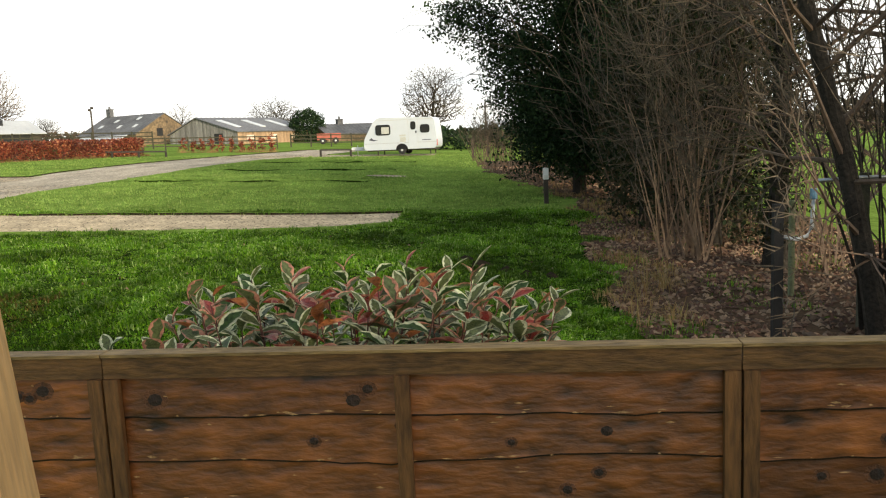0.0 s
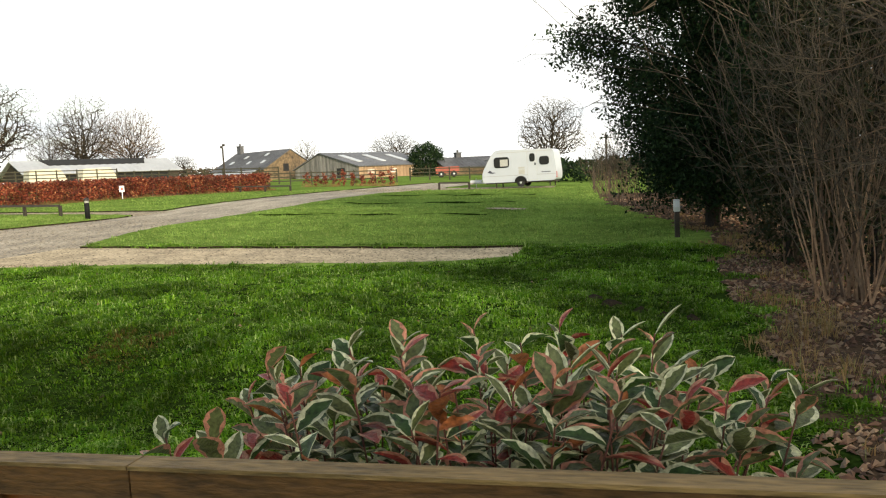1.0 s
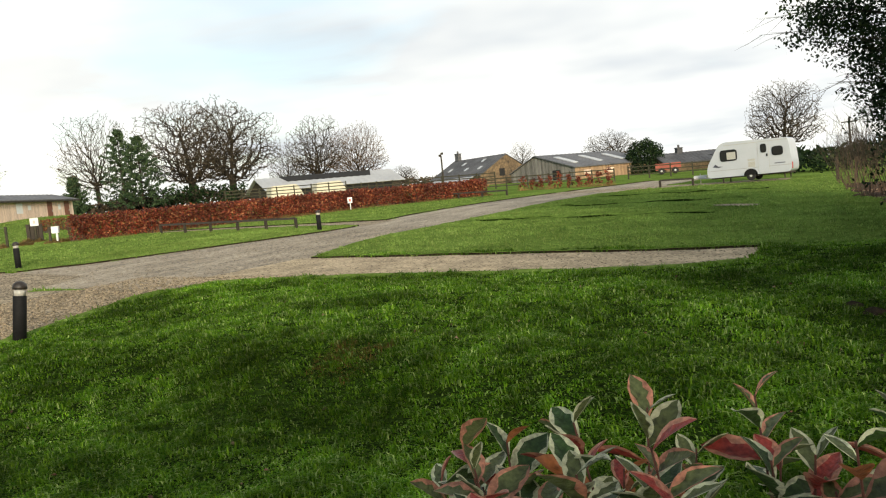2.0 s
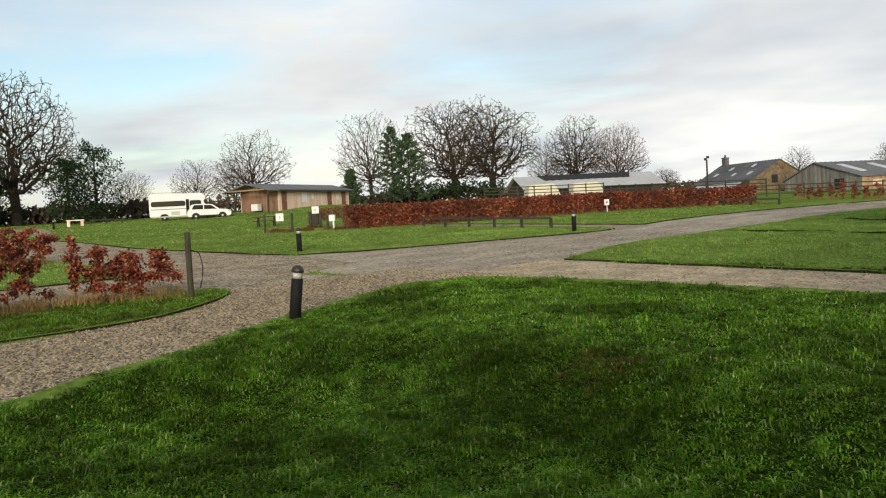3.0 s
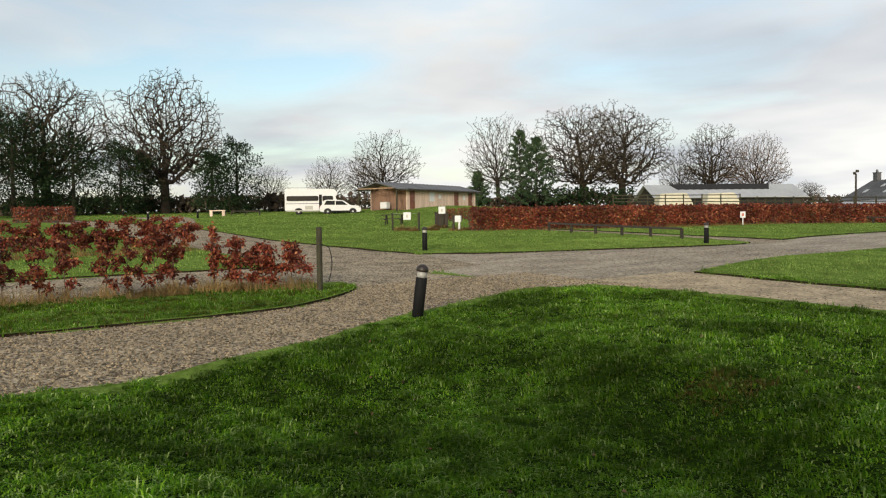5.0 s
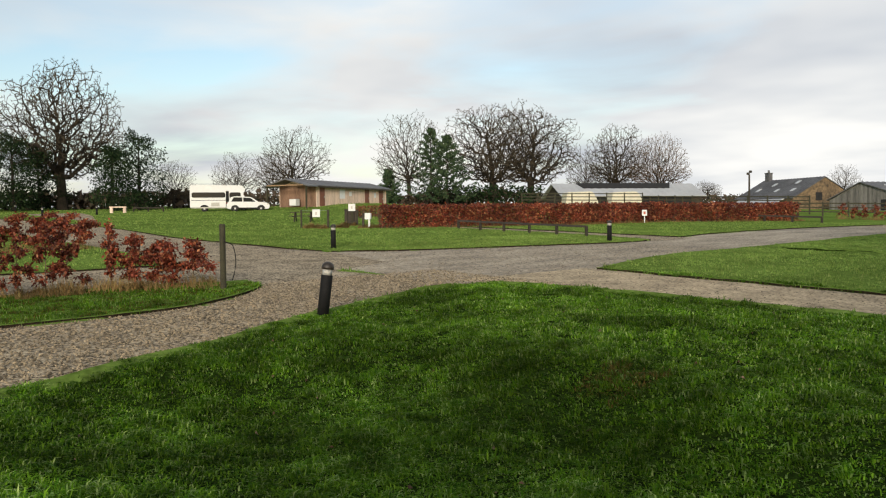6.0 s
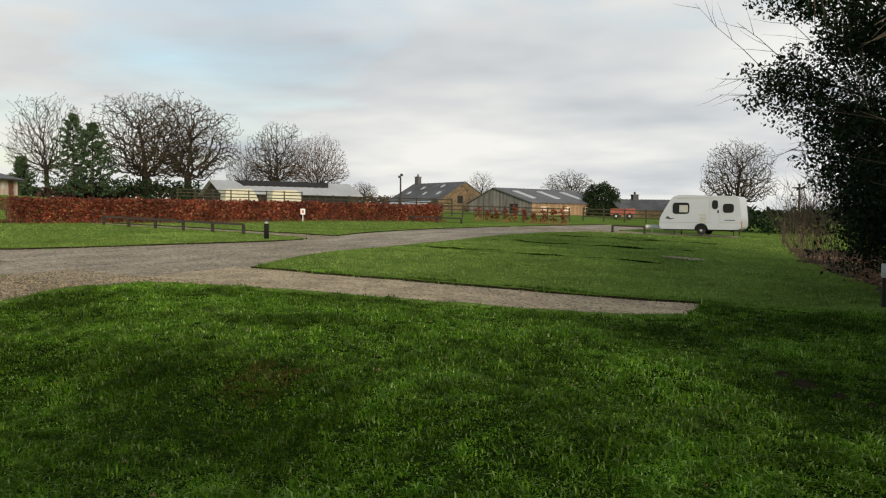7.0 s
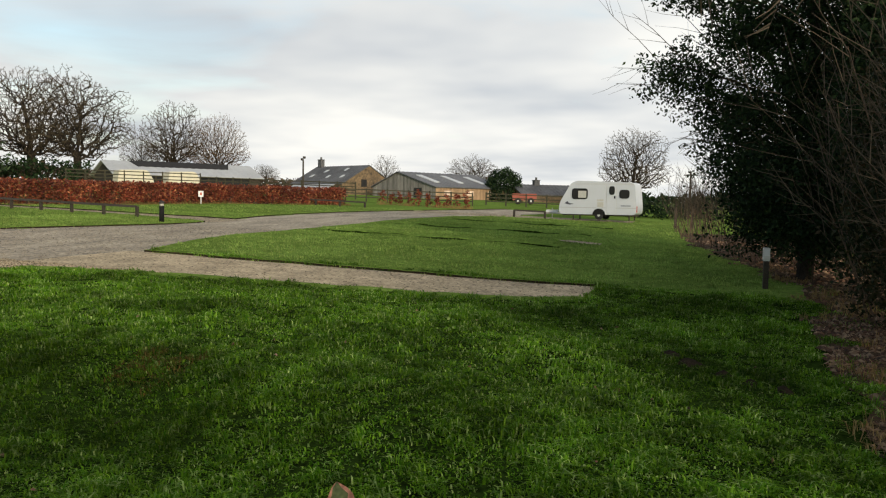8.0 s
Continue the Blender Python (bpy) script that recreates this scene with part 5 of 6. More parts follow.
# ---- motorhome and car ----
def motorhome(x, y, rz):
    t = thing("motorhome", x, y, gz(x, y), rz, "white coachbuilt motorhome with black window band", "motorhome")
    D = 2.3
    out = rounded([(0.0, 0.45), (5.6, 0.40), (6.9, 0.45), (7.05, 1.1), (6.2, 1.35), (5.75, 2.1), (6.1, 2.45), (5.7, 3.0), (0.15, 3.05), (0.0, 2.9)], 3, 0.35)
    body = part("body", Build().prism(out, 0, D), M_WHITE, t)
    pane(body, 0.2, 3.85, 1.62, 2.2, 0, "window_band")
    pane(body, 4.3, 5.55, 1.5, 2.2, 0, "cab_window")
    part("door", Build().box(3.9, 4.25, -0.015, -0.002, 0.6, 2.35), M_BLACK, body)
    part("skirt", Build().box(0.1, 5.4, -0.02, -0.002, 0.42, 0.55), M_BAND, body)
    part("stripe", Build().box(0.15, 5.4, -0.012, -0.002, 1.28, 1.34), M_TEXT, body, "thin dark side stripe")
    part("roof_rail", Build().tube([(0.4, 0.15, 3.06), (0.4, 0.15, 3.16), (5.3, 0.15, 3.14), (5.3, 0.15, 3.03)], [0.025] * 4, 6), M_STEEL, body)
    part("bumper", Build().box(6.6, 7.1, -0.01, 2.31, 0.38, 0.62, bevel=0.05), M_BLACK, body, "dark plastic front bumper")
    part("locker", Build().box(2.3, 3.2, -0.013, -0.002, 0.62, 1.05), M_BAND, body)
    for wx in (1.55, 5.9):
        wheel(t, wx, 0.12, 0.36)
        wheel(t, wx, D - 0.12, 0.36)
        part("wheel_arch", Build().prism([(wx + 0.48 * math.cos(a * math.pi / 10), 0.45 + 0.36 * math.sin(a * math.pi / 10)) for a in range(11)], -0.012, -0.002), M_BLACK, body)


def car(x, y, rz):
    t = thing("car", x, y, gz(x, y), rz, "white sport utility car parked beside the motorhome", "car")
    D = 1.85
    low = rounded([(0.0, 0.32), (4.5, 0.30), (4.62, 0.7), (4.4, 0.98), (3.35, 1.08), (0.12, 1.12), (-0.02, 0.8)], 4, 0.4)
    top = rounded([(0.18, 1.05), (3.45, 1.03), (2.60, 1.62), (0.9, 1.70), (0.42, 1.62)], 4, 0.3)
    body = part("body", Build().prism(low, 0, D), M_WHITE, t)
    part("cabin", Build().prism(top, 0.12, D - 0.12), M_WHITE, t)
    part("side_window", Build().prism([(1.75, 1.10), (3.1, 1.08), (2.50, 1.52), (1.75, 1.56)], 0.105, 0.119), M_WINDOW, body)
    part("side_window", Build().prism([(0.45, 1.12), (1.65, 1.10), (1.65, 1.57), (0.72, 1.58)], 0.105, 0.119), M_WINDOW, body)
    part("sill", Build().box(0.9, 3.6, -0.015, -0.002, 0.31, 0.46), M_BLACK, body, "black plastic sill")
    part("tail_light", Build().box(-0.03, 0.05, 0.05, 0.35, 0.85, 1.05), mat("tail_lens", (0.35, 0.03, 0.02), 0.3, 0.1, 5, 40, 0), body)
    part("headlight", Build().box(4.3, 4.5, -0.008, 0.3, 0.78, 0.92), M_BAND, body)
    for wx in (0.85, 3.65):
        part("wheel_arch", Build().prism([(wx + 0.43 * math.cos(a * math.pi / 10), 0.32 + 0.42 * math.sin(a * math.pi / 10)) for a in range(11)], -0.012, -0.002), M_BLACK, body)
        wheel(t, wx, 0.07, 0.36)
        wheel(t, wx, D - 0.07, 0.36)


motorhome(-88.3, 39.2, 64)
car(-83.4, 41.3, 66)


# ---- buildings ----
M_STONE = mat("sandstone_rubble", (0.17, 0.118, 0.066), 0.9, 0.35, 0.9, 4.0, 0.8, dark=(0.035, 0.028, 0.020), gain=1.6)
M_SLATE = mat("slate_roof", (0.105, 0.105, 0.11), 0.75, 0.35, 0.5, 4.0, 0.4)
M_CORR = mat("corrugated_sheet", (0.13, 0.13, 0.135), 0.6, 0.3, 0.4, 4.0, 0.3)
M_PALEROOF = mat("pale_sheet_roof", (0.40, 0.41, 0.42), 0.5, 0.12, 0.4, 4.0, 0.2)
M_GREYBOARD = mat("weathered_grey_boards", (0.20, 0.19, 0.175), 0.9, 0.35, 0.8, 6.0, 0.4, stretch=(3, 3, 0.3), per_object=0.25)
M_TANBOARD = mat("fresh_larch_boards", (0.34, 0.225, 0.135), 0.8, 0.25, 0.8, 6.0, 0.4, stretch=(3, 3, 0.3), per_object=0.2)
M_BRICK = mat("pinkish_cladding", (0.68, 0.52, 0.42), 0.85, 0.2, 1.0, 8.0, 0.4, stretch=(3, 3, 0.4), per_object=0.12)
M_DOOR = mat("red_brown_door", (0.20, 0.075, 0.045), 0.6, 0.2, 2, 20, 0.1)
M_DARK = mat("dark_panel_and_bay_shade", (0.02, 0.02, 0.02), 0.95, 0.3, 2, 20, 0.0)
M_GLASSROOF = mat("rooflight", (0.50, 0.52, 0.53), 0.4, 0.1, 1, 10, 0.0)


def sheet(stops, place):
    """One ribbed roof sheet with thickness, from eave (f = 0) to ridge (f = 1)."""
    b, n = Build(), len(stops)
    for f, dz in ((0, 0.0), (1, 0.0), (1, -0.1), (0, -0.1)):
        b.v += [place(s, f, dz + (0.05 * up if dz == 0 else 0)) for s, up in stops]
    for q in range(4):
        r = (q + 1) % 4
        b.f += [(q * n + k, q * n + k + 1, r * n + k + 1, r * n + k) for k in range(n - 1)]
    b.f += [(0, n, 2 * n, 3 * n), (n - 1, 4 * n - 1, 3 * n - 1, 2 * n - 1)]
    b.m = [0] * len(b.f)
    return b


def shell(name, x, y, z, rz, L, D, eave, ridge, wall_mat, roof_mat, label, category, over=0.3, ridge_at=0.5, along="x"):
    """A pitched building. Ridge along local x ('x') or y ('y'); front wall at y = 0."""
    t = thing(name, x, y, z, rz, label, category)
    w = 0.25
    walls = []
    if along == "x":
        walls.append(part("front_wall", Build().box(0, L, 0, w, -1.2, eave), wall_mat, t))
        walls.append(part("back_wall", Build().box(0, L, D - w, D, -1.2, eave), wall_mat, t))
        for sx in (0, L - w):
            b = Build()
            o = [(w + 0.002, -1.2), (D - w - 0.002, -1.2), (D - w - 0.002, eave), (D * ridge_at, ridge - 0.06), (w + 0.002, eave)]
            b.add([(sx, q, r) for q, r in o] + [(sx + w, q, r) for q, r in o], [(4, 3, 2, 1, 0), (5, 6, 7, 8, 9)] + [(i, (i + 1) % 5, (i + 1) % 5 + 5, i + 5) for i in range(5)])
            walls.append(part("gable_wall", b, wall_mat, t))
        for ya, yb, nm in ((-over, D * ridge_at, "roof_slope"), (D + over, D * ridge_at, "roof_slope")):
            za = eave - (ridge - eave) * over / (D * ridge_at) + 0.05
            b = sheet([(-over + (L + 2 * over) * k / 40, k % 2) for k in range(41)], lambda s, f, dz: (s, ya + (yb - ya) * f, za + (ridge - za) * f + dz))
            walls.append(part(nm, b, roof_mat, t))
    else:
        for sx in (0, L - w):
            walls.append(part("side_wall", Build().box(sx, sx + w, 0, D, -1.2, eave), wall_mat, t))
        for sy in (0, D - w):
            o = [(w + 0.002, -1.2), (L - w - 0.002, -1.2), (L - w - 0.002, eave), (L * ridge_at, ridge - 0.06), (w + 0.002, eave)]
            walls.append(part("gable_wall", Build().prism(o, sy, sy + w), wall_mat, t))
        for xa, xb in ((-over, L * ridge_at), (L + over, L * ridge_at)):
            za = eave - (ridge - eave) * over / (L * ridge_at) + 0.05
            b = sheet([(-over + (D + 2 * over) * k / 40, k % 2) for k in range(41)], lambda s, f, dz: (xa + (xb - xa) * f, s, za + (ridge - za) * f + dz))
            walls.append(part("roof_slope", b, roof_mat, t))
    return t


def chimney(t, x, y, z, h, material):
    c = part("chimney", Build().box(x - 0.4, x + 0.4, y - 0.3, y + 0.3, z - 0.6, z + h).box(x - 0.46, x + 0.46, y - 0.36, y + 0.36, z + h, z + h + 0.1), material, t, "sooty stone chimney stack")
    part("chimney_pot", Build().tube([(x, y, z + h + 0.1), (x, y, z + h + 0.45)], [0.16, 0.13], 8), M_SLATE, c)


# stone farmhouse
fz = 1.9
fh = shell("stone_farmhouse", -59.0, 104.0, fz, -27, 12.1, 9.0, 2.0, 4.55, M_STONE, M_SLATE, "old sandstone farm building with grey slate roof", "farm building", 0.15)
chimney(fh, 1.0, 4.5, 4.5, 1.0, M_SLATE)
for k, (qx, f) in enumerate(((2.2, 0.35), (4.0, 0.62), (6.4, 0.3), (8.2, 0.7), (9.6, 0.3))):
    yy = 4.5 * f
    zz = 2.0 + 2.55 * f + 0.06
    part("rooflight", Build().add([(qx, yy, zz + 0.04), (qx + 0.6, yy, zz + 0.04), (qx + 0.6, yy + 0.6, zz + 0.38), (qx, yy + 0.6, zz + 0.38), (qx, yy, zz - 0.1), (qx + 0.6, yy, zz - 0.1), (qx + 0.6, yy + 0.6, zz + 0.2), (qx, yy + 0.6, zz + 0.2)],
                                  [(0, 1, 2, 3), (4, 7, 6, 5), (0, 4, 5, 1), (1, 5, 6, 2), (2, 6, 7, 3), (3, 7, 4, 0)]), M_GLASSROOF, fh)
lean = [(1.2, -2.4, 0.95), (10.6, -2.4, 0.95), (10.6, -0.003, 1.95), (1.2, -0.003, 1.95)]
part("lean_to_roof", Build().add(lean + [(p[0], p[1], p[2] - 0.1) for p in lean], [(0, 1, 2, 3), (7, 6, 5, 4), (0, 4, 5, 1), (1, 5, 6, 2), (2, 6, 7, 3), (3, 7, 4, 0)]), M_PALEROOF, fh, "pale sheet roof of the lean-to")
part("lean_to_wall", Build().box(1.4, 10.4, -2.2, -2.0, -1.2, 0.84), M_STONE, fh)
part("window", Build().box(12.08, 12.16, 3.2, 4.1, 1.6, 2.6), M_DARK, fh, "small dark gable window")
part("window", Build().box(12.08, 12.16, 5.6, 6.3, 0.4, 1.3), M_DARK, fh, "small dark gable window")

# timber barn: grey boarded gable, fresh boarded flank
bz = 1.45
bn = shell("timber_barn", -44.6, 100.3, bz, -23, 11.3, 15.0, 2.1, 4.0, M_GREYBOARD, M_CORR, "timber barn with weathered grey gable and fresh tan cladding", "barn", 0.25, 0.42, "y")
for k in range(38):
    x0 = 0.02 + k * 0.2965
    top = 2.1 + 1.9 * (x0 / 4.75 if x0 < 4.75 else (11.3 - x0) / 6.55) - 0.12
    part("cladding_board", Build().box(x0, x0 + 0.27, -0.035, -0.003, -0.6, max(2.0, top)), M_GREYBOARD, bn)
for k in range(46):
    y0 = 0.05 + k * 0.325
    part("cladding_board", Build().box(11.303, 11.34, y0, y0 + 0.30, -0.6, 2.0), M_TANBOARD, bn)
# flat dark panel on the closed gable, painted shade for the opening
part("opening", Build().box(7.6, 9.0, -0.06, -0.036, 0.7, 1.9), M_DARK, bn, "near-black panel painted as shade of an unglazed opening")
for k in range(3):
    part("vent_panel", Build().box(11.341, 11.38, 1.6 + k * 4.3, 2.9 + k * 4.3, 1.05, 1.6), M_BRICK, bn, "pale vent panel")
for k in range(3):
    y0 = 1.6 + k * 4.6
    f0, f1 = 0.25, 0.75
    xa, xb = 11.3 - 6.55 * f0, 11.3 - 6.55 * f1
    za, zb = 2.1 + 1.9 * f0 + 0.13, 2.1 + 1.9 * f1 + 0.13
    part("rooflight", Build().add([(xa, y0, za), (xa, y0 + 1.0, za), (xb, y0 + 1.0, zb), (xb, y0, zb), (xa, y0, za - 0.1), (xa, y0 + 1.0, za - 0.1), (xb, y0 + 1.0, zb - 0.1), (xb, y0, zb - 0.1)],
                                  [(0, 1, 2, 3), (4, 7, 6, 5), (0, 4, 5, 1), (1, 5, 6, 2), (2, 6, 7, 3), (3, 7, 4, 0)]), M_GLASSROOF, bn)

# low stone range and red trailer
lr = shell("stone_cottage", -25.3, 104.6, 1.2, 42, 11.0, 6.0, 1.55, 2.9, M_STONE, M_SLATE, "low stone range with dark slate roof and chimney", "farm building", 0.15)
chimney(lr, 3.6, 3.0, 2.85, 0.6, M_SLATE)
rt = thing("farm_trailer", -22.2, 87.1, gz(-22, 87), 14, "faded red farm trailer behind the paddock fence", "trailer")
part("body", Build().box(0, 2.6, 0, 1.8, 0.45, 1.15, bevel=0.04), mat("faded_red", (0.32, 0.075, 0.05), 0.6, 0.25, 2, 20, 0.1), rt)
for wx in (0.6, 2.0):
    wheel(rt, wx, 0.05, 0.35)
    wheel(rt, wx, 1.75, 0.35)

# long shed with pale roof
sh = shell("long_shed", -71.5, 83.1, 2.75, 62, 20.0, 7.0, 1.95, 3.55, M_DARKWOOD, M_PALEROOF, "long open-fronted shed with pale sheet roof", "shed", 0.5)
# shade inside the open front is painted: a near-black sheet on the wall
part("bay_shade_panel", Build().box(0.5, 18.5, -0.04, -0.003, -0.2, 1.75), M_DARK, sh, "near-black panel painted as shade of the open shed front")
for k in range(8):
    part("front_post", Build().box(0.2 + k * 2.4, 0.36 + k * 2.4, -0.16, -0.041, -0.6, 1.75), M_OLIVE, sh)
part("solar_panel", Build().add([(3.6, 1.9, 2.95), (16.2, 1.9, 2.95), (17.0, 3.4, 3.66), (3.0, 3.4, 3.66), (3.6, 1.9, 2.8), (16.2, 1.9, 2.8), (17.0, 3.4, 3.5), (3.0, 3.4, 3.5)],
                                [(0, 1, 2, 3), (4, 7, 6, 5), (0, 4, 5, 1), (1, 5, 6, 2), (2, 6, 7, 3), (3, 7, 4, 0)]), M_DARK, sh, "dark panel strip along the ridge")
for x, y, s in ((-67.5, 84.2, 0.76), (-64.6, 89.6, 0.76)):
    c = caravan(x, y, 242, s, "stored cream touring caravan before the long shed", group="stored caravans", paint=M_STORED)

# boarded wash block with porch
wz = 3.5
wc = shell("wash_block", -79.5, 50.3, wz, 113, 15.4, 5.2, 2.25, 2.95, M_BRICK, M_CORR, "pinkish boarded wash block with grey roof and porch", "building", 0.55, 0.5)
for f in (0.035, 0.66, 0.88):
    d = part("door", Build().box(15.4 * f, 15.4 * f + 1.0, -0.05, -0.003, -0.15, 1.95), M_DOOR, wc, "red-brown boarded door")
    part("handle", Build().box(15.4 * f + 0.82, 15.4 * f + 0.9, -0.09, -0.051, 0.8, 1.0), M_STEEL, d)
for f, w, z0, z1 in ((0.30, 1.1, 0.75, 1.85), (0.43, 0.55, 1.1, 1.6), (0.80, 0.5, 1.0, 1.6)):
    part("notice", Build().box(15.4 * f, 15.4 * f + w, -0.04, -0.003, z0, z1), M_WHITE, wc, "white notice board")
for k in range(48):
    x0 = 15.4 * k / 48
    part("cladding_board", Build().box(x0 + 0.02, x0 + 0.29, -0.028, -0.003, -0.5, 2.05), M_BRICK, wc)
for ya, yb in ((-0.62, 2.595), (5.82, 2.605)):
    o = [(-2.4, ya, 2.10), (-0.56, ya, 2.10), (-0.56, yb, 2.93), (-2.4, yb, 2.93)]
    part("porch_roof", Build().add(o + [(p[0], p[1], p[2] - 0.12) for p in o], [(0, 1, 2, 3), (7, 6, 5, 4), (0, 4, 5, 1), (1, 5, 6, 2), (2, 6, 7, 3), (3, 7, 4, 0)]), M_CORR, wc, "overhanging porch roof")
part("bargeboard", Build().box(-2.43, -2.402, 0.1, 5.1, 2.10, 2.24), M_TANBOARD, wc)
for q in (-0.2, 5.2):
    part("porch_post", Build().box(-2.2, -2.05, q, q + 0.15, -1.2, 2.0 + 0.08 * (q < 3)), M_OLIVE, wc)
part("porch_bench", Build().box(-1.2, -0.5, 2.0, 2.9, -0.1, 0.65, bevel=0.05), M_WHITE, wc, "pale bench inside the porch")
part("gable_cladding", Build().box(-0.03, -0.003, 0.1, 5.1, -0.5, 2.4), mat("brown_gable_boards", (0.21, 0.125, 0.085), 0.85, 0.3, 1.0, 8.0, 0.4, stretch=(3, 3, 0.4)), wc, "dark timber gable inside the porch")
part("fascia", Build().box(-0.6, 16.0, -0.64, -0.6, 1.92, 2.08), M_DARKWOOD, wc)

# unseen lodge behind the viewpoint, added to shade the fence and near grass
lodge = shell("unseen_shade_lodge", 3.2, -8.2, gz(8, -5), 0, 16.0, 6.4, 3.2, 5.5, M_GREYBOARD, M_CORR, "unseen timber lodge added to shade the fence and near grass", "lodge", 0.4)

# poles
lp = thing("yard_lamp", -44.0, 80.5, gz(-44, 80.5), 0, "dark yard lamp pole with twin floodlights", "lamp post")
part("pole", Build().tube([(0, 0, -0.3), (0, 0, 3.9)], [0.11, 0.09], 8), M_DARKWOOD, lp)
for s in (-1, 1):
    part("floodlight", Build().box(s * 0.13 - 0.11, s * 0.13 + 0.11, -0.12, 0.12, 3.95 + 0.1 * s, 4.2 + 0.1 * s, bevel=0.04), M_DARKWOOD, lp)
tp = thing("telegraph_pole", -3.45, 77.8, gz(-3.45, 77.8), 0, "thin dark telegraph pole beyond the hedgerow", "utility pole")
part("pole", Build().tube([(0, 0, -0.3), (0, 0, 3.9)], [0.12, 0.08], 8), M_DARKWOOD, tp)
part("crossarm", Build().box(-0.6, 0.6, -0.05, 0.05, 3.5, 3.6), M_DARKWOOD, tp)
st = thing("log_seat", -93.4, 33.0, gz(-93.4, 33), 60, "rough timber seat at the wood edge", "bench")
part("seat", Build().box(-0.9, 0.9, -0.2, 0.2, 0.6, 0.72), M_BRICK, st)
for s in (-1, 1):
    part("leg", Build().box(s * 0.7 - 0.15, s * 0.7 + 0.15, -0.18, 0.18, -0.1, 0.599), M_BRICK, st)

# far woods and hedges that close the view
def far_hedge(x0, y0, x1, y1, h, n, seed, material, size, label):
    rnd = random.Random(seed)
    L = math.hypot(x1 - x0, y1 - y0)
    b = Build()
    for _ in range(n):
        s = rnd.random()
        x, y = x0 + (x1 - x0) * s + rnd.gauss(0, 1.2), y0 + (y1 - y0) * s + rnd.gauss(0, 1.2)
        z = gz(x, y) + h * (0.7 + 0.5 * noise.noise((s * L * 0.12, seed, 0))) * rnd.random() ** 0.7
        leaf_cloud(b, (x, y, z), (0.5, 0.5, 0.4), 3, size, rnd)
    ob = structure("far_hedge", b, material, label)
    return tagged(ob, kind="stuff", category="hedge")


M_FARTWIG = island_palette("far_brown_hedge", [(0.06, 0.045, 0.035), (0.10, 0.07, 0.05), (0.07, 0.065, 0.04)], 0.9, 0.1)
far_hedge(-128, 0, -112, 62, 3.0, 1700, 1, M_FARTWIG, 0.9, "tangled brown woodland edge at the field side")
far_hedge(-116, 66, -96, 104, 2.6, 1100, 2, M_FARTWIG, 0.9, "tangled brown woodland edge at the field side")
far_hedge(-106, 88, -88, 96, 4.4, 700, 7, M_HOLLY, 0.5, "dark evergreen undergrowth below the oaks")
far_hedge(-98, 104, -60, 150, 2.0, 900, 3, M_FARTWIG, 0.9, "tangled brown woodland edge at the field side")
far_hedge(-20, 112, 12, 108, 2.4, 700, 4, M_HOLLY, 0.8, "dark hedge beyond the caravan pitch")
far_hedge(20, 150, 120, 90, 5.0, 1500, 5, M_FARTWIG, 1.4, "distant woodland beyond the neighbouring field")
far_hedge(-9.5, 66, -1.5, 66, 2.0, 500, 6, M_HOLLY, 0.35, "dark evergreen hedge behind the caravan")

# ---- ground cover ----

def scatter(n, x0, x1, y0, y1, seed, keep):
    """n points of a stretch of ground for which keep(x, y) holds, with their heights."""
    r = np.random.RandomState(seed)
    x, y = r.uniform(x0, x1, n), r.uniform(y0, y1, n)
    k = keep(x, y)
    x, y = x[k], y[k]
    return x, y, gz_many(x, y), r


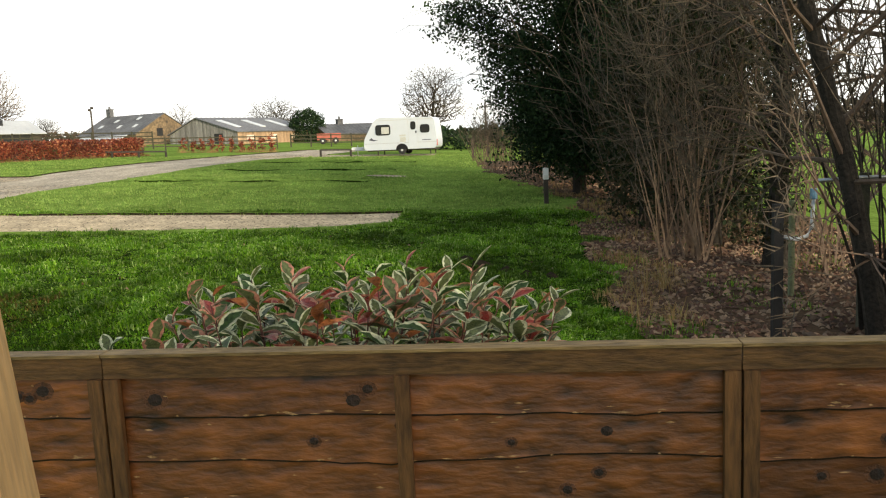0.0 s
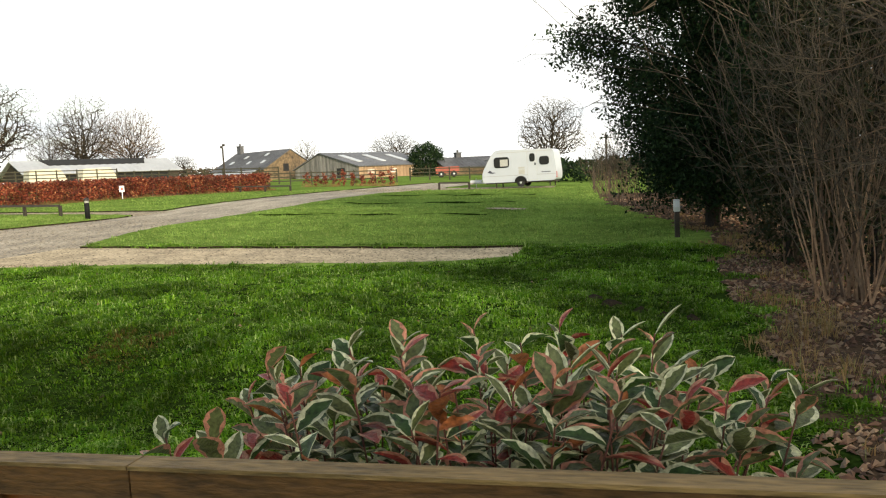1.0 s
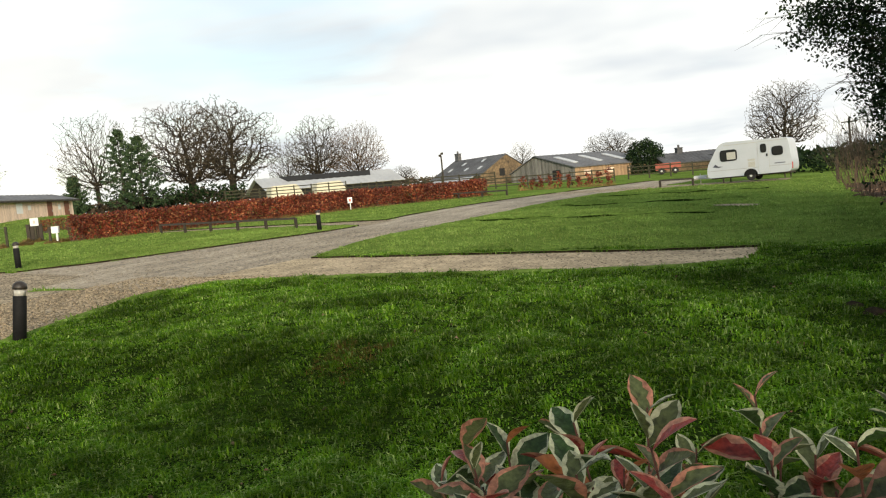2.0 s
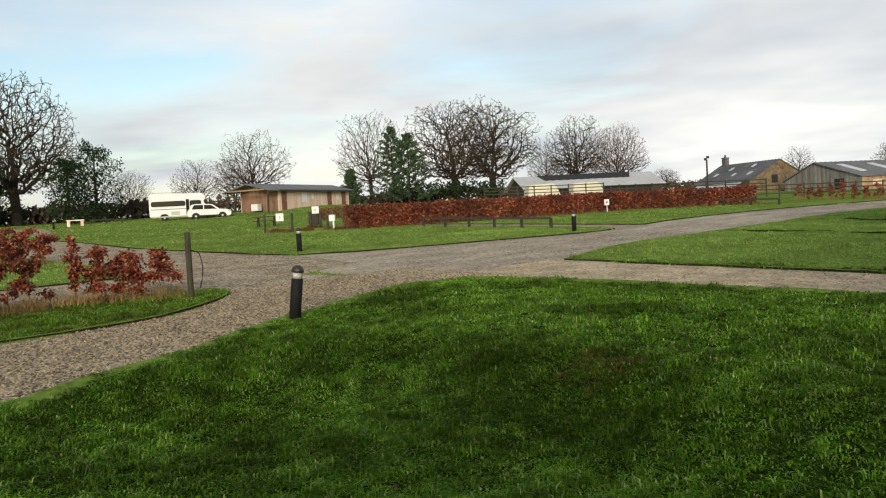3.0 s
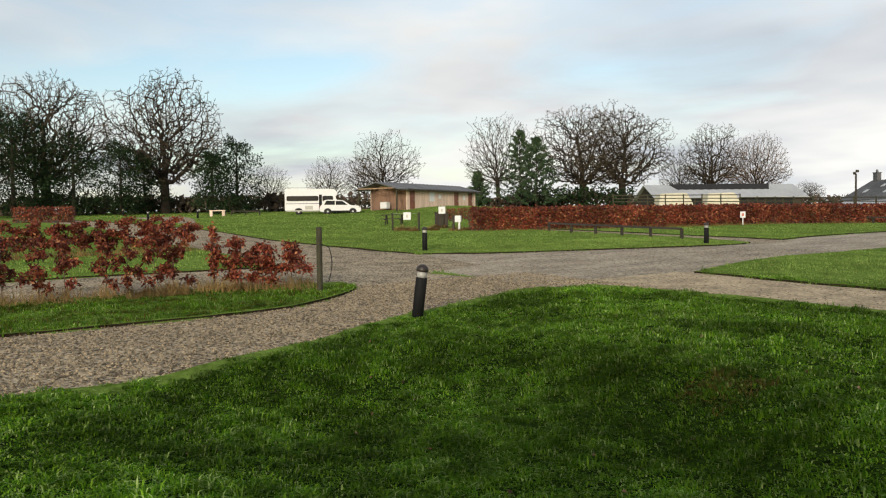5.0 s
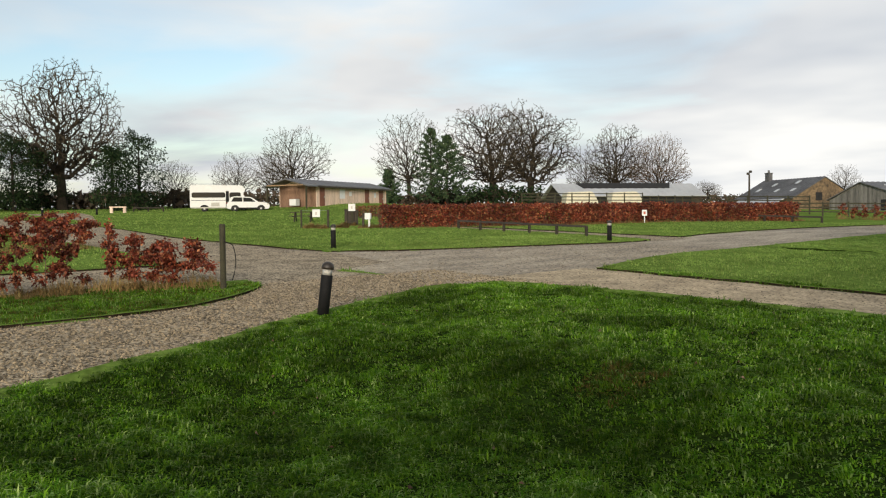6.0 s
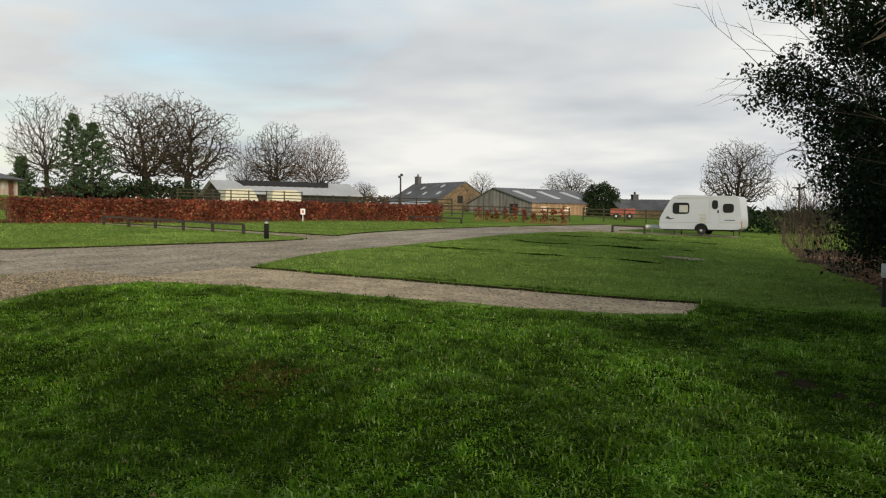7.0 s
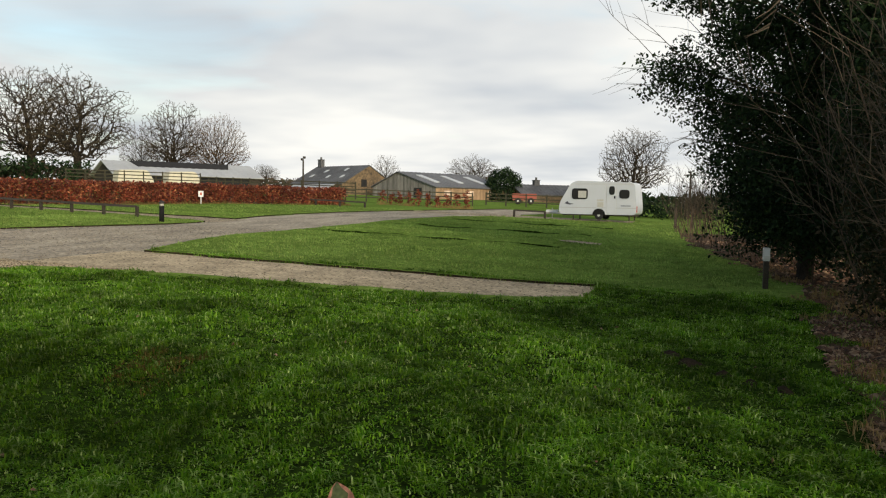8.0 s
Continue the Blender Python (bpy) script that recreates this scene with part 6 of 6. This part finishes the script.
def tufts(name, n, x0, x1, y0, y1, seed, blades, height, width, material, label, keep, flat=0.0, spread=0.025):
    """Grass: bent blades of two faces each, splayed in small tufts."""
    x, y, z, r = scatter(n, x0, x1, y0, y1, seed, keep)
    m = len(x) * blades
    ox, oy = r.normal(0, spread, m), r.normal(0, spread, m)
    big = np.repeat(r.uniform(0.45, 1.55, len(x)), blades)
    px, py, pz = np.repeat(x, blades) + ox * big, np.repeat(y, blades) + oy * big, np.repeat(z, blades) - 0.012
    lush = 0.78 + 0.5 * np.sin(px * 7.3 + 2 * np.sin(py * 3.1)) * np.sin(py * 6.1 + 2 * np.sin(px * 2.7)) + 0.3 * np.sin(px * 1.9 + 1.5 * np.sin(py * 1.3)) * np.sin(py * 1.6)
    lush = np.clip(lush, 0.5, 1.6)
    az, h, lean = np.arctan2(oy, ox) + r.normal(0, 0.8, m), height * r.uniform(0.5, 1.25, m) * lush * big, r.uniform(0.3, 1.5, m) + flat
    dx, dy = np.cos(az), np.sin(az)
    w = width * r.uniform(0.6, 1.3, m)
    V = np.empty((m, 5, 3))
    bend = h * 0.45
    V[:, 0] = np.stack([px - dy * w, py + dx * w, pz], 1)
    V[:, 1] = np.stack([px + dy * w, py - dx * w, pz], 1)
    mx, my, mz = px + dx * lean * bend * 0.35, py + dy * lean * bend * 0.35, pz + h * 0.62
    V[:, 2] = np.stack([mx + dy * w * 0.8, my - dx * w * 0.8, mz], 1)
    V[:, 3] = np.stack([mx - dy * w * 0.8, my + dx * w * 0.8, mz], 1)
    V[:, 4] = np.stack([px + dx * lean * h * 0.75, py + dy * lean * h * 0.75, pz + h * (1.08 - 0.33 * lean)], 1)
    me = bpy.data.meshes.new(name)
    me.vertices.add(m * 5)
    me.vertices.foreach_set("co", V.ravel())
    base = np.arange(m) * 5
    loops = np.stack([base, base + 1, base + 2, base + 3, base + 3, base + 2, base + 4], 1).ravel()
    me.loops.add(m * 7)
    me.loops.foreach_set("vertex_index", loops.astype(np.int32))
    me.polygons.add(m * 2)
    starts = np.stack([np.arange(m) * 7, np.arange(m) * 7 + 4], 1).ravel()
    me.polygons.foreach_set("loop_start", starts.astype(np.int32))
    me.polygons.foreach_set("loop_total", np.tile([4, 3], m).astype(np.int32))
    me.materials.append(material)
    me.update(calc_edges=True)
    ob = new(name, me)
    return tagged(ob, label, "grass", kind="stuff")


def bank(x, y):
    edge = np.interp(y, [2.6, 6, 9, 12, 16.5, 21.5, 27.5, 36, 46], [1.9, 1.2, 1.15, 1.1, 1.2, 1.6, 0.6, -1.4, -2.6])
    return x > edge + 0.35 * np.sin(y * 1.7) + 0.2 * np.sin(y * 4.1)


def sod(x, y):
    return ~on_road(x, y) & ~bank(x, y)


tufts("grass", 36000, -13.8, 3, 0.6, 10.5, 1, 14, 0.070, 0.0076, M_BLADE, "short green meadow grass blades", lambda x, y: sod(x, y) & (y + 0.75 * x > -10.6) & (y > 2.4 - 0.9 * (x < -3)), 0.6, 0.036)
tufts("grass", 27000, -17, 3, 10.5, 21, 2, 10, 0.072, 0.0088, M_BLADE, "short green meadow grass blades", sod, 0.55, 0.045)
tufts("grass", 60000, -30, -2, 0, 37, 10, 5, 0.085, 0.008, M_BLADE, "longer grass tufts along the gravel edges", lambda x, y: ~on_road(x, y) & (on_road(x + 0.16, y) | on_road(x - 0.16, y) | on_road(x, y + 0.16) | on_road(x, y - 0.16)), 0.2)
tufts("grass", 42000, -30, 1, 21, 36, 3, 3, 0.07, 0.011, M_LAWN, "short green meadow grass blades", sod)
tufts("grass", 20000, -20.5, -15, 0, 12, 4, 4, 0.075, 0.0060, M_BLADE, "green verge grass under the young hedge", sod, 0.5)
tufts("dry_grass", 9000, -20.6, -15, 0, 12, 41, 4, 0.075, 0.007, M_WORN, "brown worn tufts in the verge", lambda x, y: sod(x, y) & (np.sin(x * 3.7 + np.sin(y * 2.1)) * np.sin(y * 2.9) > -0.2), 0.6)
tufts("grass", 34000, -48, 0, 36, 58, 5, 3, 0.07, 0.014, M_LAWN, "short green meadow grass blades", sod)
tufts("grass", 22000, -50, -24, 16, 36, 6, 3, 0.07, 0.013, M_LAWN, "short green meadow grass blades", sod)
tufts("grass", 26000, -112, -48, 16, 76, 12, 3, 0.085, 0.032, M_LAWN, "short green meadow grass blades", sod)
tufts("grass", 12000, -40, -26, -8, 16, 13, 3, 0.075, 0.016, M_LAWN, "short green meadow grass blades", sod)
tufts("grass", 15000, -15, 3, 2.4, 17, 14, 5, 0.085, 0.0085, M_BLADE, "paler broad-bladed clumps in the meadow grass", lambda x, y: sod(x, y) & (y + 0.75 * x > -9.5), 0.5, 0.03)
tufts("dry_grass", 1100, -7.2, -5.6, 8.6, 10.2, 15, 6, 0.085, 0.006, M_WORN, "small worn brown patch in the grass", lambda x, y: (x + 6.4) ** 2 + (y - 9.4) ** 2 < 0.24 + 0.12 * np.sin(x * 9), 0.5)
tufts("dry_grass", 2600, 0.9, 3.4, 7, 30, 7, 5, 0.22, 0.0045, M_DRYGRASS, "straw-coloured dead grass along the bank", lambda x, y: bank(x, y) & ~bank(x - 0.9, y) & (np.sin(y * 2.1) + np.sin(y * 0.7) > -0.3), 0.6)
tufts("dry_grass", 2600, -21.2, -19.2, 2, 10.6, 9, 6, 0.24, 0.006, M_DRYGRASS, "straw-coloured dead grass at the hedge foot", lambda x, y: (np.sin(y * 3.1) + np.sin(y * 1.3 + x) > 0.0) & (np.abs(x + 20.2 + 0.0 * y) < 0.5), 0.8)
for hx0, hy0, hx1, hy1, q in ((-41.9, 31.7, -36.9, 43.4, 31), (-36.9, 43.4, -35.2, 52.2, 32), (-35.2, 52.2, -29.3, 60.5, 33)):
    hl, lo, hi = math.hypot(hx1 - hx0, hy1 - hy0), min(hx0, hx1) - 0.3, max(hx0, hx1) + 1.2
    tufts("dry_grass", 5200, lo, hi, hy0, hy1, q, 5, 0.20, 0.010, M_DRYGRASS, "straw-coloured dead grass along the hedge foot", lambda x, y: np.abs(((x - hx0) * (hy1 - hy0) - (y - hy0) * (hx1 - hx0)) / hl - 0.62) < 0.16 + 0.1 * np.sin(y * 1.7), 0.5)
for q, (gx, gy, gr) in enumerate(((-44.6, 28.8, 0.9), (-46.0, 32.3, 0.7), (-42.4, 31.2, 0.8), (-43.9, 30.1, 0.5))):
    tufts("dry_grass", 900, gx - gr, gx + gr, gy - gr, gy + gr, 60 + q, 5, 0.26, 0.012, M_DRYGRASS, "straw-coloured dead grass round the sign posts", lambda x, y: (x - gx) ** 2 + (y - gy) ** 2 < gr * gr * (0.6 + 0.4 * np.sin(x * 5)), 0.5)
tufts("grass", 16000, 1, 6.2, 3, 24, 8, 3, 0.07, 0.006, M_BLADE, "sparse green weeds among the leaf litter", lambda x, y: bank(x, y) & (np.sin(x * 2.3 + 1) * np.sin(y * 1.3) > 0.15))


def chips(name, n, x0, x1, y0, y1, seed, size, material, label, category, keep, flat, tall):
    """Loose stones or leaves: small uneven four-sided chips lying on the ground."""
    x, y, z, r = scatter(n, x0, x1, y0, y1, seed, keep)
    m = len(x)
    s, az = size * r.uniform(0.5, 1.4, m), r.uniform(0, 6.283, m)
    z = z + (0.018 if flat < 0.9 else -0.018)
    V = np.empty((m, 5, 3))
    for k in range(4):
        a = az + k * 1.5708
        q = s * (1.0 if k % 2 else flat) * r.uniform(0.7, 1.2, m)
        V[:, k] = np.stack([x + np.cos(a) * q, y + np.sin(a) * q, z + tall * s * r.uniform(-0.6, 0.5, m) * (flat < 0.9)], 1)
    V[:, 4] = np.stack([x, y, z + tall * s], 1)
    me = bpy.data.meshes.new(name)
    k0 = (np.arange(m) * 5)[:, None]
    F = np.concatenate([k0 + np.array([[0, 1, 4]]), k0 + np.array([[1, 2, 4]]), k0 + np.array([[2, 3, 4]]), k0 + np.array([[3, 0, 4]])], 1).reshape(-1, 3)
    me.from_pydata(V.reshape(-1, 3).tolist(), [], F.tolist())
    me.materials.append(material)
    ob = new(name, me)
    return tagged(ob, label, category, kind="stuff")


chips("loose_gravel", 34000, -19, -9, -1, 17, 1, 0.026, M_STONES, "loose pale gravel stones on the lane", "gravel", on_road, 1.0, 0.8)
chips("loose_gravel", 14000, -27, -3, 15, 31, 2, 0.024, M_STONES, "loose pale gravel stones on the site road", "gravel", on_road, 1.0, 0.5)
chips("fallen_leaves", 15000, 1, 6.3, 2.6, 18, 3, 0.055, M_DRYLEAF, "drift of damp brown fallen leaves", "leaves", bank, 0.45, 0.55)
chips("fallen_leaves", 5000, -2, 5.5, 18, 40, 4, 0.075, M_DRYLEAF, "drift of damp brown fallen leaves", "leaves", bank, 0.45, 0.5)
chips("fallen_leaves", 110, -13, 1.2, 3, 16, 5, 0.030, M_DRYLEAF, "few brown leaves scattered on the grass", "leaves", lambda x, y: sod(x, y), 0.45, 0.9)
mole = [(-1.0, 13.1), (-0.75, 12.75), (-0.3, 12.3), (0.0, 12.0), (0.35, 11.8)]
for k, (x, y) in enumerate(mole):
    b = Build()
    rr = 0.28 if k < 2 else 0.16
    b.v = [(0, 0, 0.08)] + [(math.cos(a * 0.4488) * rr * s * (0.8 + 0.4 * noise.noise((a, k, s))), math.sin(a * 0.4488) * rr * s * (0.8 + 0.4 * noise.noise((a + 9, k, s))), 0.08 * (1 - s) - 0.012 * (s == 1)) for s in (0.5, 1) for a in range(14)]
    b.f = [(0, 1 + a, 1 + (a + 1) % 14) for a in range(14)] + [(1 + a, 15 + a, 15 + (a + 1) % 14, 1 + (a + 1) % 14) for a in range(14)]
    b.m = [0] * len(b.f)
    t = part("molehill", b, M_SOIL_AND_EDGE_SHADE, None, "low crumbled molehill of dark soil in the grass", True)
    t.matrix_basis = pose(x, y, gz(x, y))
    tagged(t, "", "molehill", "molehills")
